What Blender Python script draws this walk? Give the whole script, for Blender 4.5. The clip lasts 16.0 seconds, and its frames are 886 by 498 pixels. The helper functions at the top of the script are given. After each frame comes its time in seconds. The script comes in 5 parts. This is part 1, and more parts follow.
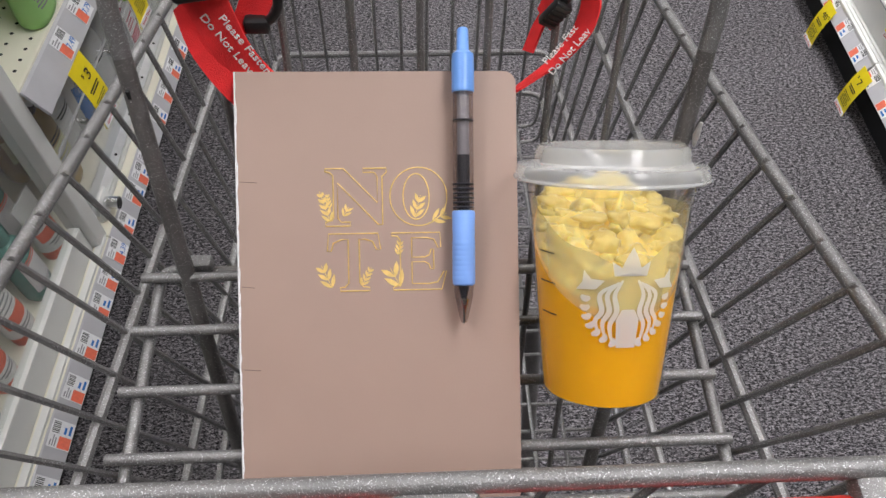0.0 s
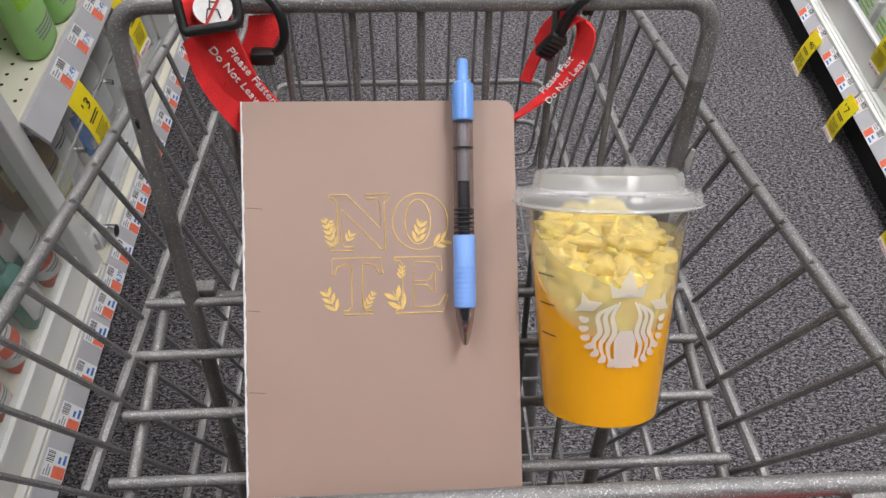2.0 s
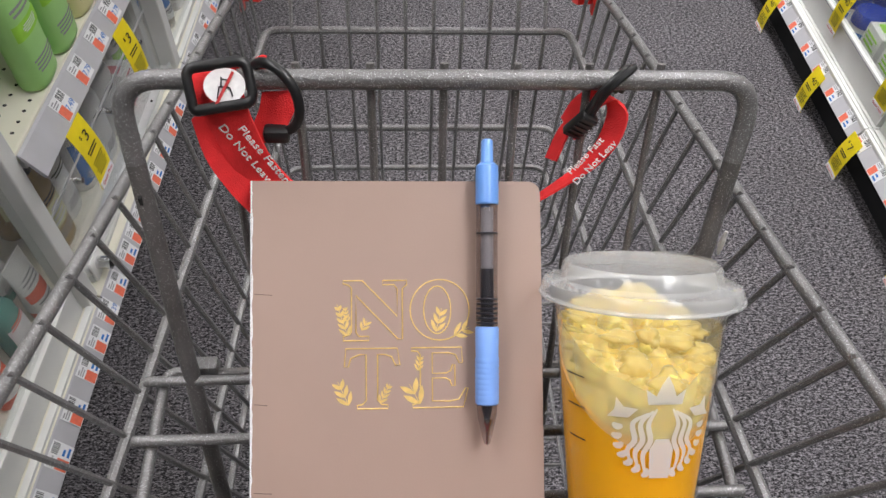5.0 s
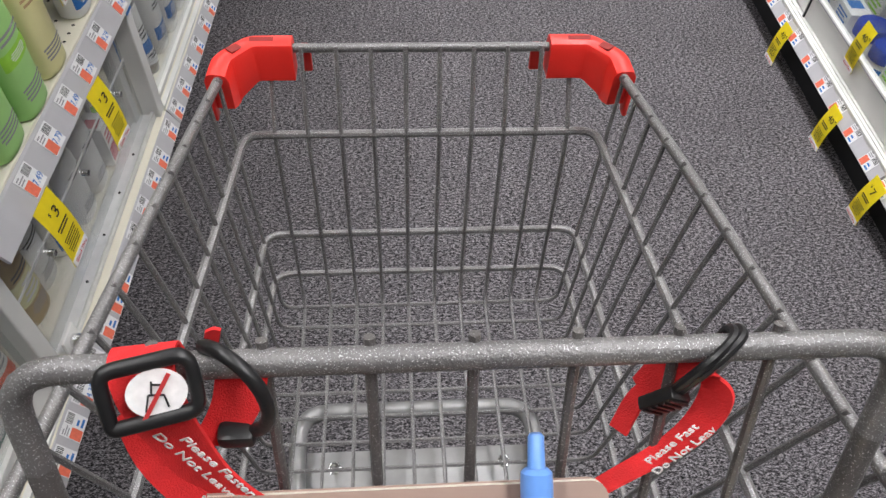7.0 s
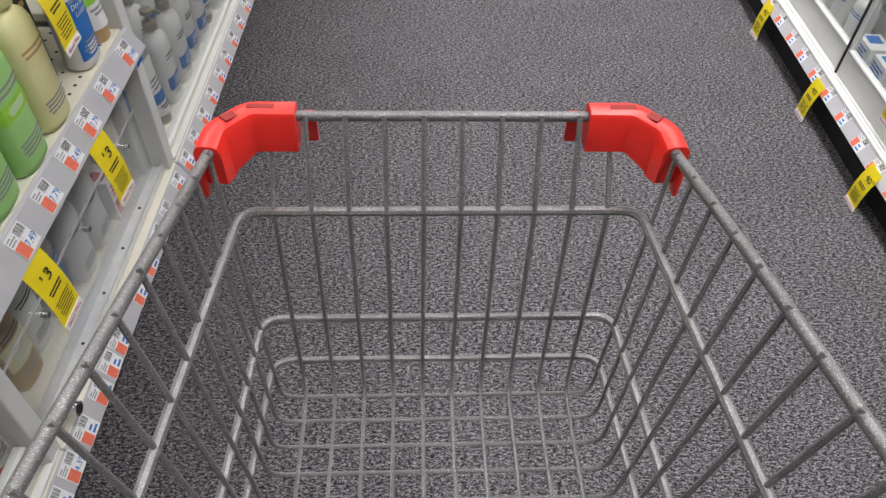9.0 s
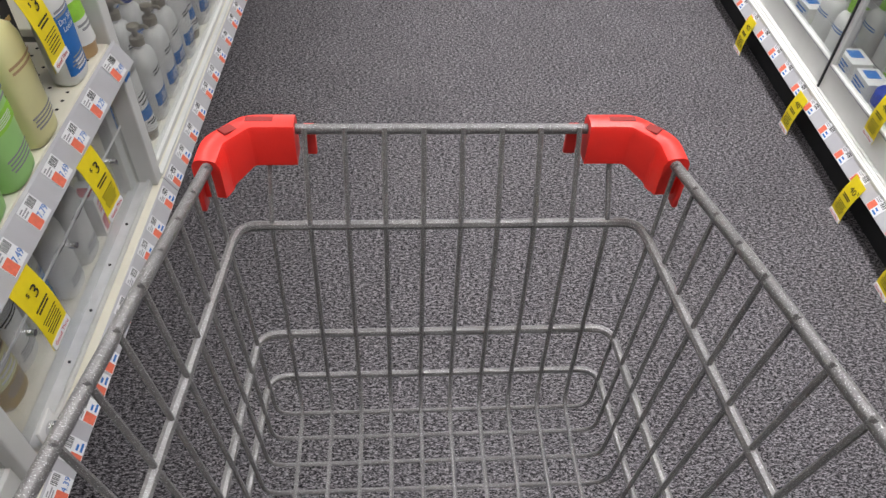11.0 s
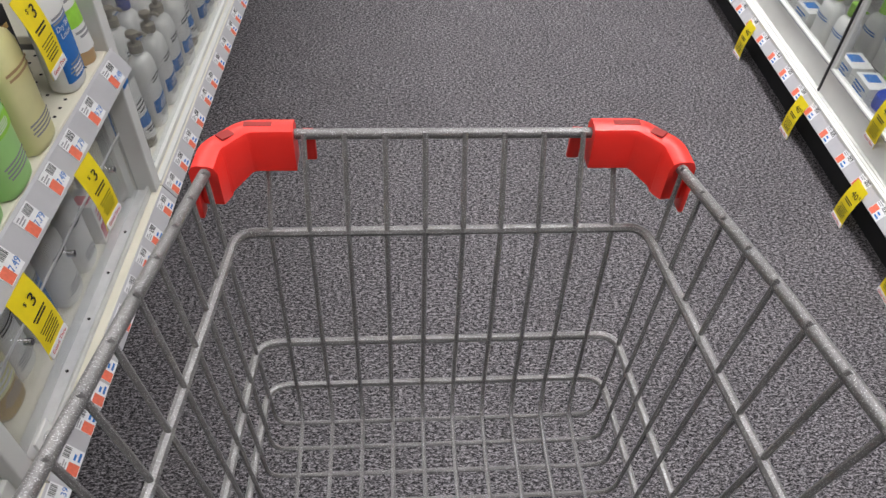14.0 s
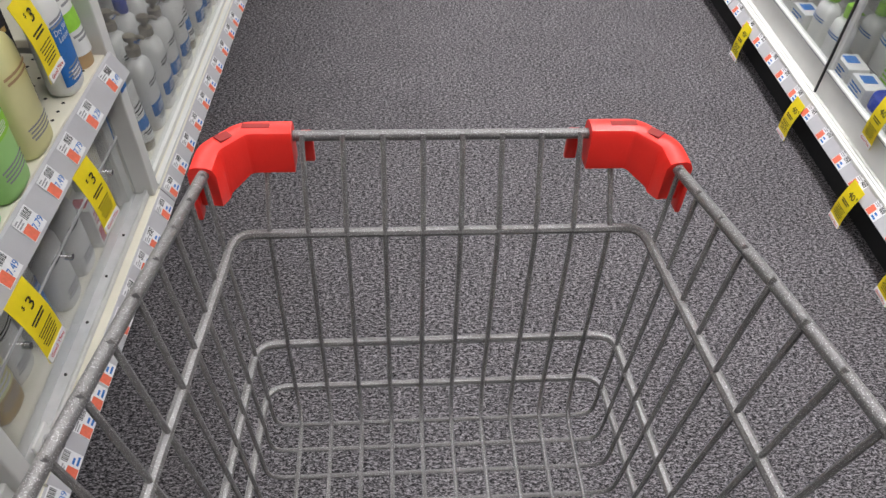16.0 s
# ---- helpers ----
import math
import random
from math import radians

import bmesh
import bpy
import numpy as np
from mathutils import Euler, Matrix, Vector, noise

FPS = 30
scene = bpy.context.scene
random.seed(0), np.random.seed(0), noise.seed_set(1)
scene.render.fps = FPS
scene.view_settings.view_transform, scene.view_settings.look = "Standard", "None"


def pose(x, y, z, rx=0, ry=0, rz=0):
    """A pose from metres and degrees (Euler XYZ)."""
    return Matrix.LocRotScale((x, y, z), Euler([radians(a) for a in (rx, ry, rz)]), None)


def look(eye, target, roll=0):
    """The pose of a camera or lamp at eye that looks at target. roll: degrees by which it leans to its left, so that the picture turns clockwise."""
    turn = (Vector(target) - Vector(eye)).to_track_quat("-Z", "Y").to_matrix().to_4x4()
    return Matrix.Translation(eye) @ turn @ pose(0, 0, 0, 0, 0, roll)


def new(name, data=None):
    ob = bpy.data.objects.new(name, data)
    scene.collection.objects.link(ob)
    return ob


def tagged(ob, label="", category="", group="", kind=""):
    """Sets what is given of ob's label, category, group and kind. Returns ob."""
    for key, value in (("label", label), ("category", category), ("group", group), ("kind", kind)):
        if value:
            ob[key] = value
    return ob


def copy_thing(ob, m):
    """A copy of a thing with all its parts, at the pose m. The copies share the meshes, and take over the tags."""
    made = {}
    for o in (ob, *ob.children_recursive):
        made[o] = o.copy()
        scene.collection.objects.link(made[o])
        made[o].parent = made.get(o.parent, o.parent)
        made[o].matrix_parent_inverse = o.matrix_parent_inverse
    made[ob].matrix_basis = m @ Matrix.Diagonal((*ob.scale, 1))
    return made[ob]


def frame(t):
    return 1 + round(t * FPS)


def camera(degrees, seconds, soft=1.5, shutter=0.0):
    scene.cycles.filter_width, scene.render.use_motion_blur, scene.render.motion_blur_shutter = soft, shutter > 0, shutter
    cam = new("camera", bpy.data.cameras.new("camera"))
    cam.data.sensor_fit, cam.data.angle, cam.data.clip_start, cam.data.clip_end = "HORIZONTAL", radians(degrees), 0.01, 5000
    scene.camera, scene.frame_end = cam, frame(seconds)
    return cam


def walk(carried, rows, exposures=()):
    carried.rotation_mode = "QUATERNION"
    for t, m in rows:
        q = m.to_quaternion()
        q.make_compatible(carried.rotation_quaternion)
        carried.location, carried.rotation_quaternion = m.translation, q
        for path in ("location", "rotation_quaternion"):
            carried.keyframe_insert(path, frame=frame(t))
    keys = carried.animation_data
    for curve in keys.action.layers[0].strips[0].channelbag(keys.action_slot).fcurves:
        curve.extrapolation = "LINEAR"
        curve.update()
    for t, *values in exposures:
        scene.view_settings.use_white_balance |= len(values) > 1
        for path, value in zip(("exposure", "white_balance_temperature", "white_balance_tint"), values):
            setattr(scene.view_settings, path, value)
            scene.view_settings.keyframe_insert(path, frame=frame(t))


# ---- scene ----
cam = camera(64.2, 16.0)
PATH = [
    (0, (-0.006, -0.299, 1.223), (0.078, 0.841, -0.418), 2.1),
    (0.5, (-0.007, -0.305, 1.225), (0.099, 0.842, -0.41), 2.3),
    (1, (-0.01, -0.305, 1.223), (0.102, 0.893, -0.375), 2.2),
    (1.5, (-0.01, -0.305, 1.226), (0.097, 0.891, -0.373), 2.3),
    (2, (-0.01, -0.305, 1.229), (0.093, 0.896, -0.367), 2.4),
    (2.5, (-0.018, -0.302, 1.231), (0.085, 0.899, -0.365), 2.4),
    (3, (-0.02, -0.291, 1.226), (0.097, 0.93, -0.353), 3.0),
    (5.5, (-0.021, -0.244, 1.233), (0.096, 0.999, -0.329), 3.6),
    (6, (-0.028, -0.204, 1.231), (0.085, 1.042, -0.33), 3.4),
    (6.5, (-0.031, -0.174, 1.23), (0.087, 1.078, -0.325), 3.3),
    (7, (-0.024, -0.12, 1.225), (0.104, 1.141, -0.322), 3.1),
    (7.5, (-0.022, -0.066, 1.215), (0.103, 1.213, -0.318), 2.8),
    (8, (-0.024, -0.041, 1.203), (0.093, 1.262, -0.309), 2.6),
    (8.5, (-0.023, -0.042, 1.189), (0.085, 1.296, -0.293), 2.7),
    (9, (-0.023, -0.041, 1.189), (0.065, 1.316, -0.278), 2.4),
    (11.5, (-0.035, -0.038, 1.185), (0.109, 1.35, -0.248), 3.5),
    (12, (-0.035, -0.036, 1.185), (0.118, 1.358, -0.242), 3.7),
    (12.5, (-0.037, -0.04, 1.181), (0.114, 1.366, -0.233), 3.5),
    (13, (-0.036, -0.037, 1.184), (0.108, 1.361, -0.239), 3.4),
    (13.5, (-0.034, -0.036, 1.185), (0.1, 1.362, -0.238), 3.0),
    (14, (-0.035, -0.033, 1.179), (0.096, 1.365, -0.245), 2.9),
    (14.5, (-0.036, -0.031, 1.185), (0.096, 1.359, -0.247), 3.0),
    (15, (-0.036, -0.033, 1.177), (0.091, 1.371, -0.241), 2.8),
    (15.5, (-0.036, -0.034, 1.178), (0.097, 1.371, -0.238), 2.9),
    (16, (-0.035, -0.035, 1.179), (0.101, 1.369, -0.24), 2.8),
]
walk(cam, [(t, look(eye, target, roll)) for t, eye, target, roll in PATH],
     exposures=((0, -0.15), (3, -0.13), (6, -0.06), (7.5, 0.0), (11.5, 0.04), (16, 0.05)))


# ---- light ----
world = bpy.data.worlds.new("store_world")
world.use_nodes = True
world.node_tree.nodes["Background"].inputs[0].default_value = (0.75, 0.8, 0.9, 1)
world.node_tree.nodes["Background"].inputs[1].default_value = 0.02
scene.world = world
LAMP_POWER = 57.5
LAMP_COLOR = (0.998, 0.985, 1.0)

AISLE_TURN = -1.85
AISLE = pose(0.027, 0, 0, 0, 0, AISLE_TURN)


def in_aisle(x, y, z, rz=0, rx=0, ry=0):
    return AISLE @ pose(x, y, z, rx, ry, rz)


# ---- materials ----
def material(name, color, rough=0.5, metal=0.0, vary=0.0, scale=40.0, bump=0.0, bump_scale=200.0, spec=0.5, coat=0.0, speck=None, speck_scale=300.0, speck_cut=0.62):
    m = bpy.data.materials.new(name)
    m.use_nodes = True
    nt = m.node_tree
    b = nt.nodes["Principled BSDF"]
    b.inputs["Base Color"].default_value = (*color, 1)
    b.inputs["Roughness"].default_value = rough
    b.inputs["Metallic"].default_value = metal
    b.inputs["Specular IOR Level"].default_value = spec
    b.inputs["Coat Weight"].default_value = coat
    tc = nt.nodes.new("ShaderNodeTexCoord")
    out = None
    if vary:
        n = nt.nodes.new("ShaderNodeTexNoise")
        n.inputs["Scale"].default_value = scale
        n.inputs["Detail"].default_value = 6
        nt.links.new(tc.outputs["Object"], n.inputs["Vector"])
        r = nt.nodes.new("ShaderNodeValToRGB")
        r.color_ramp.elements[0].position, r.color_ramp.elements[1].position = 0.3, 0.7
        r.color_ramp.elements[0].color = (*[c * (1 - vary) for c in color], 1)
        r.color_ramp.elements[1].color = (*[min(1, c * (1 + vary)) for c in color], 1)
        nt.links.new(n.outputs["Fac"], r.inputs[0])
        out = r.outputs[0]
        mr = nt.nodes.new("ShaderNodeMapRange")
        mr.inputs["To Min"].default_value, mr.inputs["To Max"].default_value = rough * 0.8, min(1, rough * 1.2)
        nt.links.new(n.outputs["Fac"], mr.inputs["Value"])
        nt.links.new(mr.outputs[0], b.inputs["Roughness"])
    if speck:
        n2 = nt.nodes.new("ShaderNodeTexNoise")
        n2.inputs["Scale"].default_value = speck_scale
        n2.inputs["Detail"].default_value = 2
        nt.links.new(tc.outputs["Object"], n2.inputs["Vector"])
        r2 = nt.nodes.new("ShaderNodeValToRGB")
        r2.color_ramp.elements[0].position, r2.color_ramp.elements[1].position = speck_cut, speck_cut + 0.06
        r2.color_ramp.elements[0].color, r2.color_ramp.elements[1].color = (0, 0, 0, 1), (1, 1, 1, 1)
        nt.links.new(n2.outputs["Fac"], r2.inputs[0])
        mx = nt.nodes.new("ShaderNodeMix")
        mx.data_type = "RGBA"
        nt.links.new(r2.outputs[0], mx.inputs["Factor"])
        if out:
            nt.links.new(out, mx.inputs["A"])
        else:
            mx.inputs["A"].default_value = (*color, 1)
        mx.inputs["B"].default_value = (*speck, 1)
        out = mx.outputs["Result"]
    if out:
        nt.links.new(out, b.inputs["Base Color"])
    if bump:
        n3 = nt.nodes.new("ShaderNodeTexNoise")
        n3.inputs["Scale"].default_value = bump_scale
        n3.inputs["Detail"].default_value = 4
        nt.links.new(tc.outputs["Object"], n3.inputs["Vector"])
        bp = nt.nodes.new("ShaderNodeBump")
        bp.inputs["Strength"].default_value = bump
        bp.inputs["Distance"].default_value = 0.002
        nt.links.new(n3.outputs["Fac"], bp.inputs["Height"])
        nt.links.new(bp.outputs[0], b.inputs["Normal"])
    return m


def clear(name, color, rough=0.03, ior=1.45, mix=0.9, tint=(0.8, 0.8, 0.8)):
    """Thin clear plastic or glass: mostly straight through, with a gloss."""
    m = bpy.data.materials.new(name)
    m.use_nodes = True
    nt = m.node_tree
    nt.nodes.remove(nt.nodes["Principled BSDF"])
    out = nt.nodes["Material Output"]
    tr = nt.nodes.new("ShaderNodeBsdfTransparent")
    tr.inputs[0].default_value = (*color, 1)
    gl = nt.nodes.new("ShaderNodeBsdfGlossy")
    gl.inputs["Roughness"].default_value = rough
    df = nt.nodes.new("ShaderNodeBsdfDiffuse")
    df.inputs[0].default_value = (*tint, 1)
    lw = nt.nodes.new("ShaderNodeLayerWeight")
    lw.inputs[0].default_value = 0.5
    pw = nt.nodes.new("ShaderNodeMath")
    pw.operation = "POWER"
    pw.inputs[1].default_value = 3.5
    nt.links.new(lw.outputs["Facing"], pw.inputs[0])
    fr = nt.nodes.new("ShaderNodeMapRange")
    fr.inputs["To Min"].default_value, fr.inputs["To Max"].default_value = ((ior - 1) / (ior + 1)) ** 2, 0.7
    nt.links.new(pw.outputs[0], fr.inputs["Value"])
    m1 = nt.nodes.new("ShaderNodeMixShader")
    m2 = nt.nodes.new("ShaderNodeMixShader")
    m1.inputs[0].default_value = mix
    nt.links.new(df.outputs[0], m1.inputs[1])
    nt.links.new(tr.outputs[0], m1.inputs[2])
    nt.links.new(fr.outputs[0], m2.inputs[0])
    nt.links.new(m1.outputs[0], m2.inputs[1])
    nt.links.new(gl.outputs[0], m2.inputs[2])
    nt.links.new(m2.outputs[0], out.inputs[0])
    return m


def carpet_material():
    m = bpy.data.materials.new("loop_carpet")
    m.use_nodes = True
    nt = m.node_tree
    b = nt.nodes["Principled BSDF"]
    b.inputs["Roughness"].default_value = 0.95
    b.inputs["Specular IOR Level"].default_value = 0.1
    tc = nt.nodes.new("ShaderNodeTexCoord")
    mp = nt.nodes.new("ShaderNodeMapping")
    mp.inputs["Scale"].default_value = (0.5, 1.25, 1)
    nt.links.new(tc.outputs["Object"], mp.inputs["Vector"])
    fine = nt.nodes.new("ShaderNodeTexNoise")
    fine.inputs["Scale"].default_value = 450
    fine.inputs["Detail"].default_value = 3
    fine.inputs["Roughness"].default_value = 0.65
    nt.links.new(mp.outputs[0], fine.inputs["Vector"])
    ramp = nt.nodes.new("ShaderNodeValToRGB")
    e = ramp.color_ramp.elements
    e[0].position, e[0].color = 0.426, (0.008, 0.0078, 0.009, 1)
    e[1].position, e[1].color = 0.592, (0.335, 0.315, 0.338, 1)
    mid = ramp.color_ramp.elements.new(0.5)
    mid.color = (0.080, 0.075, 0.081, 1)
    mid_n = nt.nodes.new("ShaderNodeTexNoise")
    mid_n.inputs["Scale"].default_value = 170
    mid_n.inputs["Detail"].default_value = 3
    mp2 = nt.nodes.new("ShaderNodeMapping")
    mp2.inputs["Scale"].default_value = (0.6, 1.3, 1)
    nt.links.new(tc.outputs["Object"], mp2.inputs["Vector"])
    nt.links.new(mp2.outputs[0], mid_n.inputs["Vector"])
    both = nt.nodes.new("ShaderNodeMix")
    both.inputs["Factor"].default_value = 0.37
    nt.links.new(fine.outputs["Fac"], both.inputs["A"])
    nt.links.new(mid_n.outputs["Fac"], both.inputs["B"])
    nt.links.new(both.outputs["Result"], ramp.inputs[0])
    big = nt.nodes.new("ShaderNodeTexNoise")
    big.inputs["Scale"].default_value = 5
    big.inputs["Detail"].default_value = 5
    nt.links.new(tc.outputs["Object"], big.inputs["Vector"])
    mr = nt.nodes.new("ShaderNodeMapRange")
    mr.inputs["To Min"].default_value, mr.inputs["To Max"].default_value = 0.8, 1.2
    nt.links.new(big.outputs["Fac"], mr.inputs["Value"])
    mul = nt.nodes.new("ShaderNodeMix")
    mul.data_type, mul.blend_type = "RGBA", "MULTIPLY"
    mul.inputs["Factor"].default_value = 1
    nt.links.new(ramp.outputs[0], mul.inputs["A"])
    nt.links.new(mr.outputs[0], mul.inputs["B"])
    nt.links.new(mul.outputs["Result"], b.inputs["Base Color"])
    bp = nt.nodes.new("ShaderNodeBump")
    bp.inputs["Strength"].default_value = 0.9
    bp.inputs["Distance"].default_value = 0.004
    nt.links.new(fine.outputs["Fac"], bp.inputs["Height"])
    nt.links.new(bp.outputs[0], b.inputs["Normal"])
    return m


CARPET = carpet_material()
# The pale specks also put the paint's bright glints into the colour.
STEEL = material("grey_painted_wire", (0.178, 0.172, 0.173), 0.36, 0.34, 0.14, 60, 0.3, 700, speck=(0.70, 0.70, 0.71), speck_scale=1900, speck_cut=0.615)
STEEL_DARK = material("dark_grey_tube", (0.135, 0.126, 0.123), 0.38, 0.30, 0.22, 45, 0.3, 700, speck=(0.62, 0.61, 0.61), speck_scale=1700, speck_cut=0.64)
WORN = material("bare_metal_chip", (0.7, 0.68, 0.66), 0.4, 0.5, 0.2, 200)
RED_PLASTIC = material("red_moulded_plastic", (0.84, 0.028, 0.02), 0.38, 0, 0.06, 30, 0.08, 500, coat=0.1)
SLOT_SHADE_RED = material("slot_shade_red", (0.25, 0.01, 0.008), 0.5)
WEB = material("red_webbing", (0.86, 0.038, 0.042), 0.8, 0, 0.12, 90, 0.5, 1500, spec=0.2)
WHITE_PRINT = material("white_print", (0.85, 0.82, 0.82), 0.7, 0, 0.08, 300)
BLACK_PLASTIC = material("black_plastic", (0.012, 0.012, 0.013), 0.35, 0, 0.2, 50, 0.1, 400)
BLACK = material("black_print", (0.015, 0.015, 0.017), 0.6)
TOE = material("black_toe_board", (0.008, 0.008, 0.009), 0.7, 0, 0.3, 12, 0.1, 80)
COVER = material("taupe_paper_cover", (0.362, 0.254, 0.214), 0.5, 0, 0.05, 9, 0.03, 900, spec=0.4)
PAGES = material("page_block", (0.75, 0.7, 0.62), 0.9, 0, 0.1, 200, 0.3, 900)
GOLD = material("gold_foil", (0.80, 0.57, 0.20), 0.5, 0.4, 0.15, 250)
BLUE = material("periwinkle_rubber", (0.19, 0.36, 0.80), 0.5, 0, 0.05, 60, 0.05, 400)
BLUE_CAP = material("blue_clicker", (0.15, 0.34, 0.80), 0.3, 0, 0.05, 60, coat=0.2)
SMOKE = clear("smoked_clear_barrel", (0.74, 0.71, 0.71), 0.05, 1.4, 0.985)
CREASE_SHADE = material("crease_shade_line", (0.10, 0.066, 0.052), 0.7, 0, 0.3, 400)
INK = material("ink_refill", (0.02, 0.02, 0.03), 0.3)
CLEAR_REFILL = material("clear_refill", (0.32, 0.31, 0.34), 0.3, 0, 0.1, 80)
CUP_PLASTIC = clear("clear_cup_plastic", (0.98, 0.98, 0.98), 0.05, 1.3, 0.985)
LID_PLASTIC = clear("frosted_lid_plastic", (0.96, 0.96, 0.96), 0.10, 1.45, 0.68)
DRINK = material("orange_iced_drink", (0.85, 0.40, 0.0015), 0.4, 0, 0.05, 25, spec=0.15)
DRINK_PALE = clear("pale_drink", (1.0, 0.97, 0.8), 0.12, 1.33, 0.60, (0.62, 0.56, 0.33))
FRUIT = material("pale_fruit_and_ice", (0.60, 0.47, 0.17), 0.6, 0, 0.25, 120, 0.1, 160, spec=0.15)
SOFT_FRUIT = clear("soft_fruit", (1.0, 0.93, 0.62), 0.35, 1.15, 0.45, (0.66, 0.54, 0.22))
FRUIT.node_tree.nodes["Principled BSDF"].inputs["Subsurface Weight"].default_value = 1.0
FRUIT.node_tree.nodes["Principled BSDF"].inputs["Subsurface Scale"].default_value = 0.012
FRUIT.node_tree.nodes["Principled BSDF"].inputs["Subsurface Radius"].default_value = (1.0, 0.8, 0.35)
EMBLEM = clear("white_cup_print", (1, 1, 1), 0.4, 1.3, 0.4)
SHELF = material("cream_shelf_enamel", (0.74, 0.71, 0.6), 0.45, 0, 0.04, 12, 0.04, 300)
WHITE_FRAME = material("white_enamel_frame", (0.71, 0.71, 0.69), 0.4, 0, 0.05, 10, 0.04, 300)
GREY_STRIP = material("grey_price_channel", (0.47, 0.465, 0.495), 0.4, 0, 0.05, 20, 0.03, 200)
ALU = material("brushed_aluminium", (0.68, 0.685, 0.69), 0.36, 0.5, 0.08, 30, 0.1, 300)
DULL = material("dull_zinc", (0.3, 0.3, 0.3), 0.4, 0.4, 0.12, 40, 0.1, 300)
PLEXI = clear("clear_acrylic_door", (0.93, 0.94, 0.94), 0.05, 1.3, 0.93)
GLASS = clear("cabinet_glass", (0.95, 0.96, 0.95), 0.03, 1.3, 0.97)
PAPER = material("white_label_paper", (0.78, 0.78, 0.8), 0.6, 0, 0.05, 150)
ORANGE = material("orange_red_print", (0.80, 0.17, 0.10), 0.6, 0, 0.1, 200)
YELLOW = material("yellow_sale_card", (0.88, 0.7, 0.012), 0.5, 0, 0.04, 60)
MAROON = material("maroon_print", (0.5, 0.03, 0.03), 0.6)
BLUE_PRINT = material("blue_print", (0.02, 0.16, 0.5), 0.55, 0, 0.1, 100)
HOLE = material("dark_hole", (0.02, 0.02, 0.02), 0.9)
WALL = material("off_white_wall", (0.62, 0.61, 0.58), 0.8, 0, 0.05, 3, 0.05, 100)
CEIL = material("ceiling_tile", (0.75, 0.75, 0.73), 0.9, 0, 0.05, 60, 0.2, 300)
BOTTLE_WHITE = material("white_bottle", (0.8, 0.8, 0.79), 0.35, 0, 0.03, 20, coat=0.1)
BOTTLE_GREEN = material("pale_green_bottle", (0.36, 0.66, 0.22), 0.35, 0, 0.05, 20)
BOTTLE_CREAM = material("pale_yellow_bottle", (0.78, 0.74, 0.38), 0.35, 0, 0.05, 20)
BOTTLE_TAN = material("tan_cap", (0.5, 0.33, 0.17), 0.4, 0, 0.08, 30)
TAUPE_PUMP = material("taupe_pump", (0.3, 0.27, 0.21), 0.4, 0, 0.08, 30)
BOTTLE_TEAL = material("teal_bottle", (0.12, 0.3, 0.26), 0.2, 0, 0.1, 20)
BOTTLE_BLUE = material("deep_blue_cap", (0.012, 0.045, 0.36), 0.35, 0, 0.05, 20)
DARK_BOX = material("black_carton", (0.02, 0.02, 0.022), 0.4, 0, 0.2, 20)
AMBER = material("amber_gold_bottle", (0.45, 0.3, 0.1), 0.35, 0, 0.15, 25)
PRINT_GREY = material("grey_print", (0.3, 0.3, 0.32), 0.6)
GREEN_PRINT = material("green_print", (0.32, 0.65, 0.06), 0.55, 0, 0.1, 60)
PINK_PRINT = material("rose_print", (0.55, 0.12, 0.16), 0.55, 0, 0.1, 60)
CHROME = material("chrome_lock", (0.75, 0.75, 0.76), 0.15, 1.0, 0.05, 50)
GLOW = bpy.data.materials.new("lamp_diffuser")
GLOW.use_nodes = True
GLOW.node_tree.nodes["Principled BSDF"].inputs["Emission Color"].default_value = (*LAMP_COLOR, 1)
GLOW.node_tree.nodes["Principled BSDF"].inputs["Emission Strength"].default_value = 4.0


# ---- mesh helpers ----
def part(name, bm, mat, parent=None, label="", smooth=True, sharp=38):
    me = bpy.data.meshes.new(name)
    bm.normal_update()
    bm.to_mesh(me)
    bm.free()
    if smooth:
        me.polygons.foreach_set("use_smooth", [True] * len(me.polygons))
        me.set_sharp_from_angle(angle=radians(sharp))
    me.materials.append(mat)
    ob = new(name, me)
    if parent is not None:
        ob.parent = parent
    if label:
        tagged(ob, label)
    return ob


def thing(name, m, label, category, group="", kind=""):
    ob = new(name)
    ob.matrix_basis = m
    return tagged(ob, label, category, group, kind)


def box(bm, x0, y0, z0, x1, y1, z1, bevel=0.0):
    r = bmesh.ops.create_cube(bm, size=1)
    for v in r["verts"]:
        v.co = Vector((x0 + (v.co.x + 0.5) * (x1 - x0), y0 + (v.co.y + 0.5) * (y1 - y0), z0 + (v.co.z + 0.5) * (z1 - z0)))
    if bevel:
        edges = list({e for v in r["verts"] for e in v.link_edges})
        bmesh.ops.bevel(bm, geom=edges, offset=bevel, segments=2, affect="EDGES", profile=0.5)
    return bm


def boxed(x0, y0, z0, x1, y1, z1, bevel=0.0):
    return box(bmesh.new(), x0, y0, z0, x1, y1, z1, bevel)


def fillet(pts, r, n=5):
    """Rounds the inner corners of a polyline."""
    pts = [Vector(p) for p in pts]
    out = [pts[0]]
    for a, b, c in zip(pts, pts[1:], pts[2:]):
        u, v = (a - b), (c - b)
        d = min(r, u.length * 0.49, v.length * 0.49)
        p, q = b + u.normalized() * d, b + v.normalized() * d
        for i in range(n + 1):
            t = i / n
            out.append(p * (1 - t) ** 2 + b * 2 * t * (1 - t) + q * t ** 2)
    out.append(pts[-1])
    return out


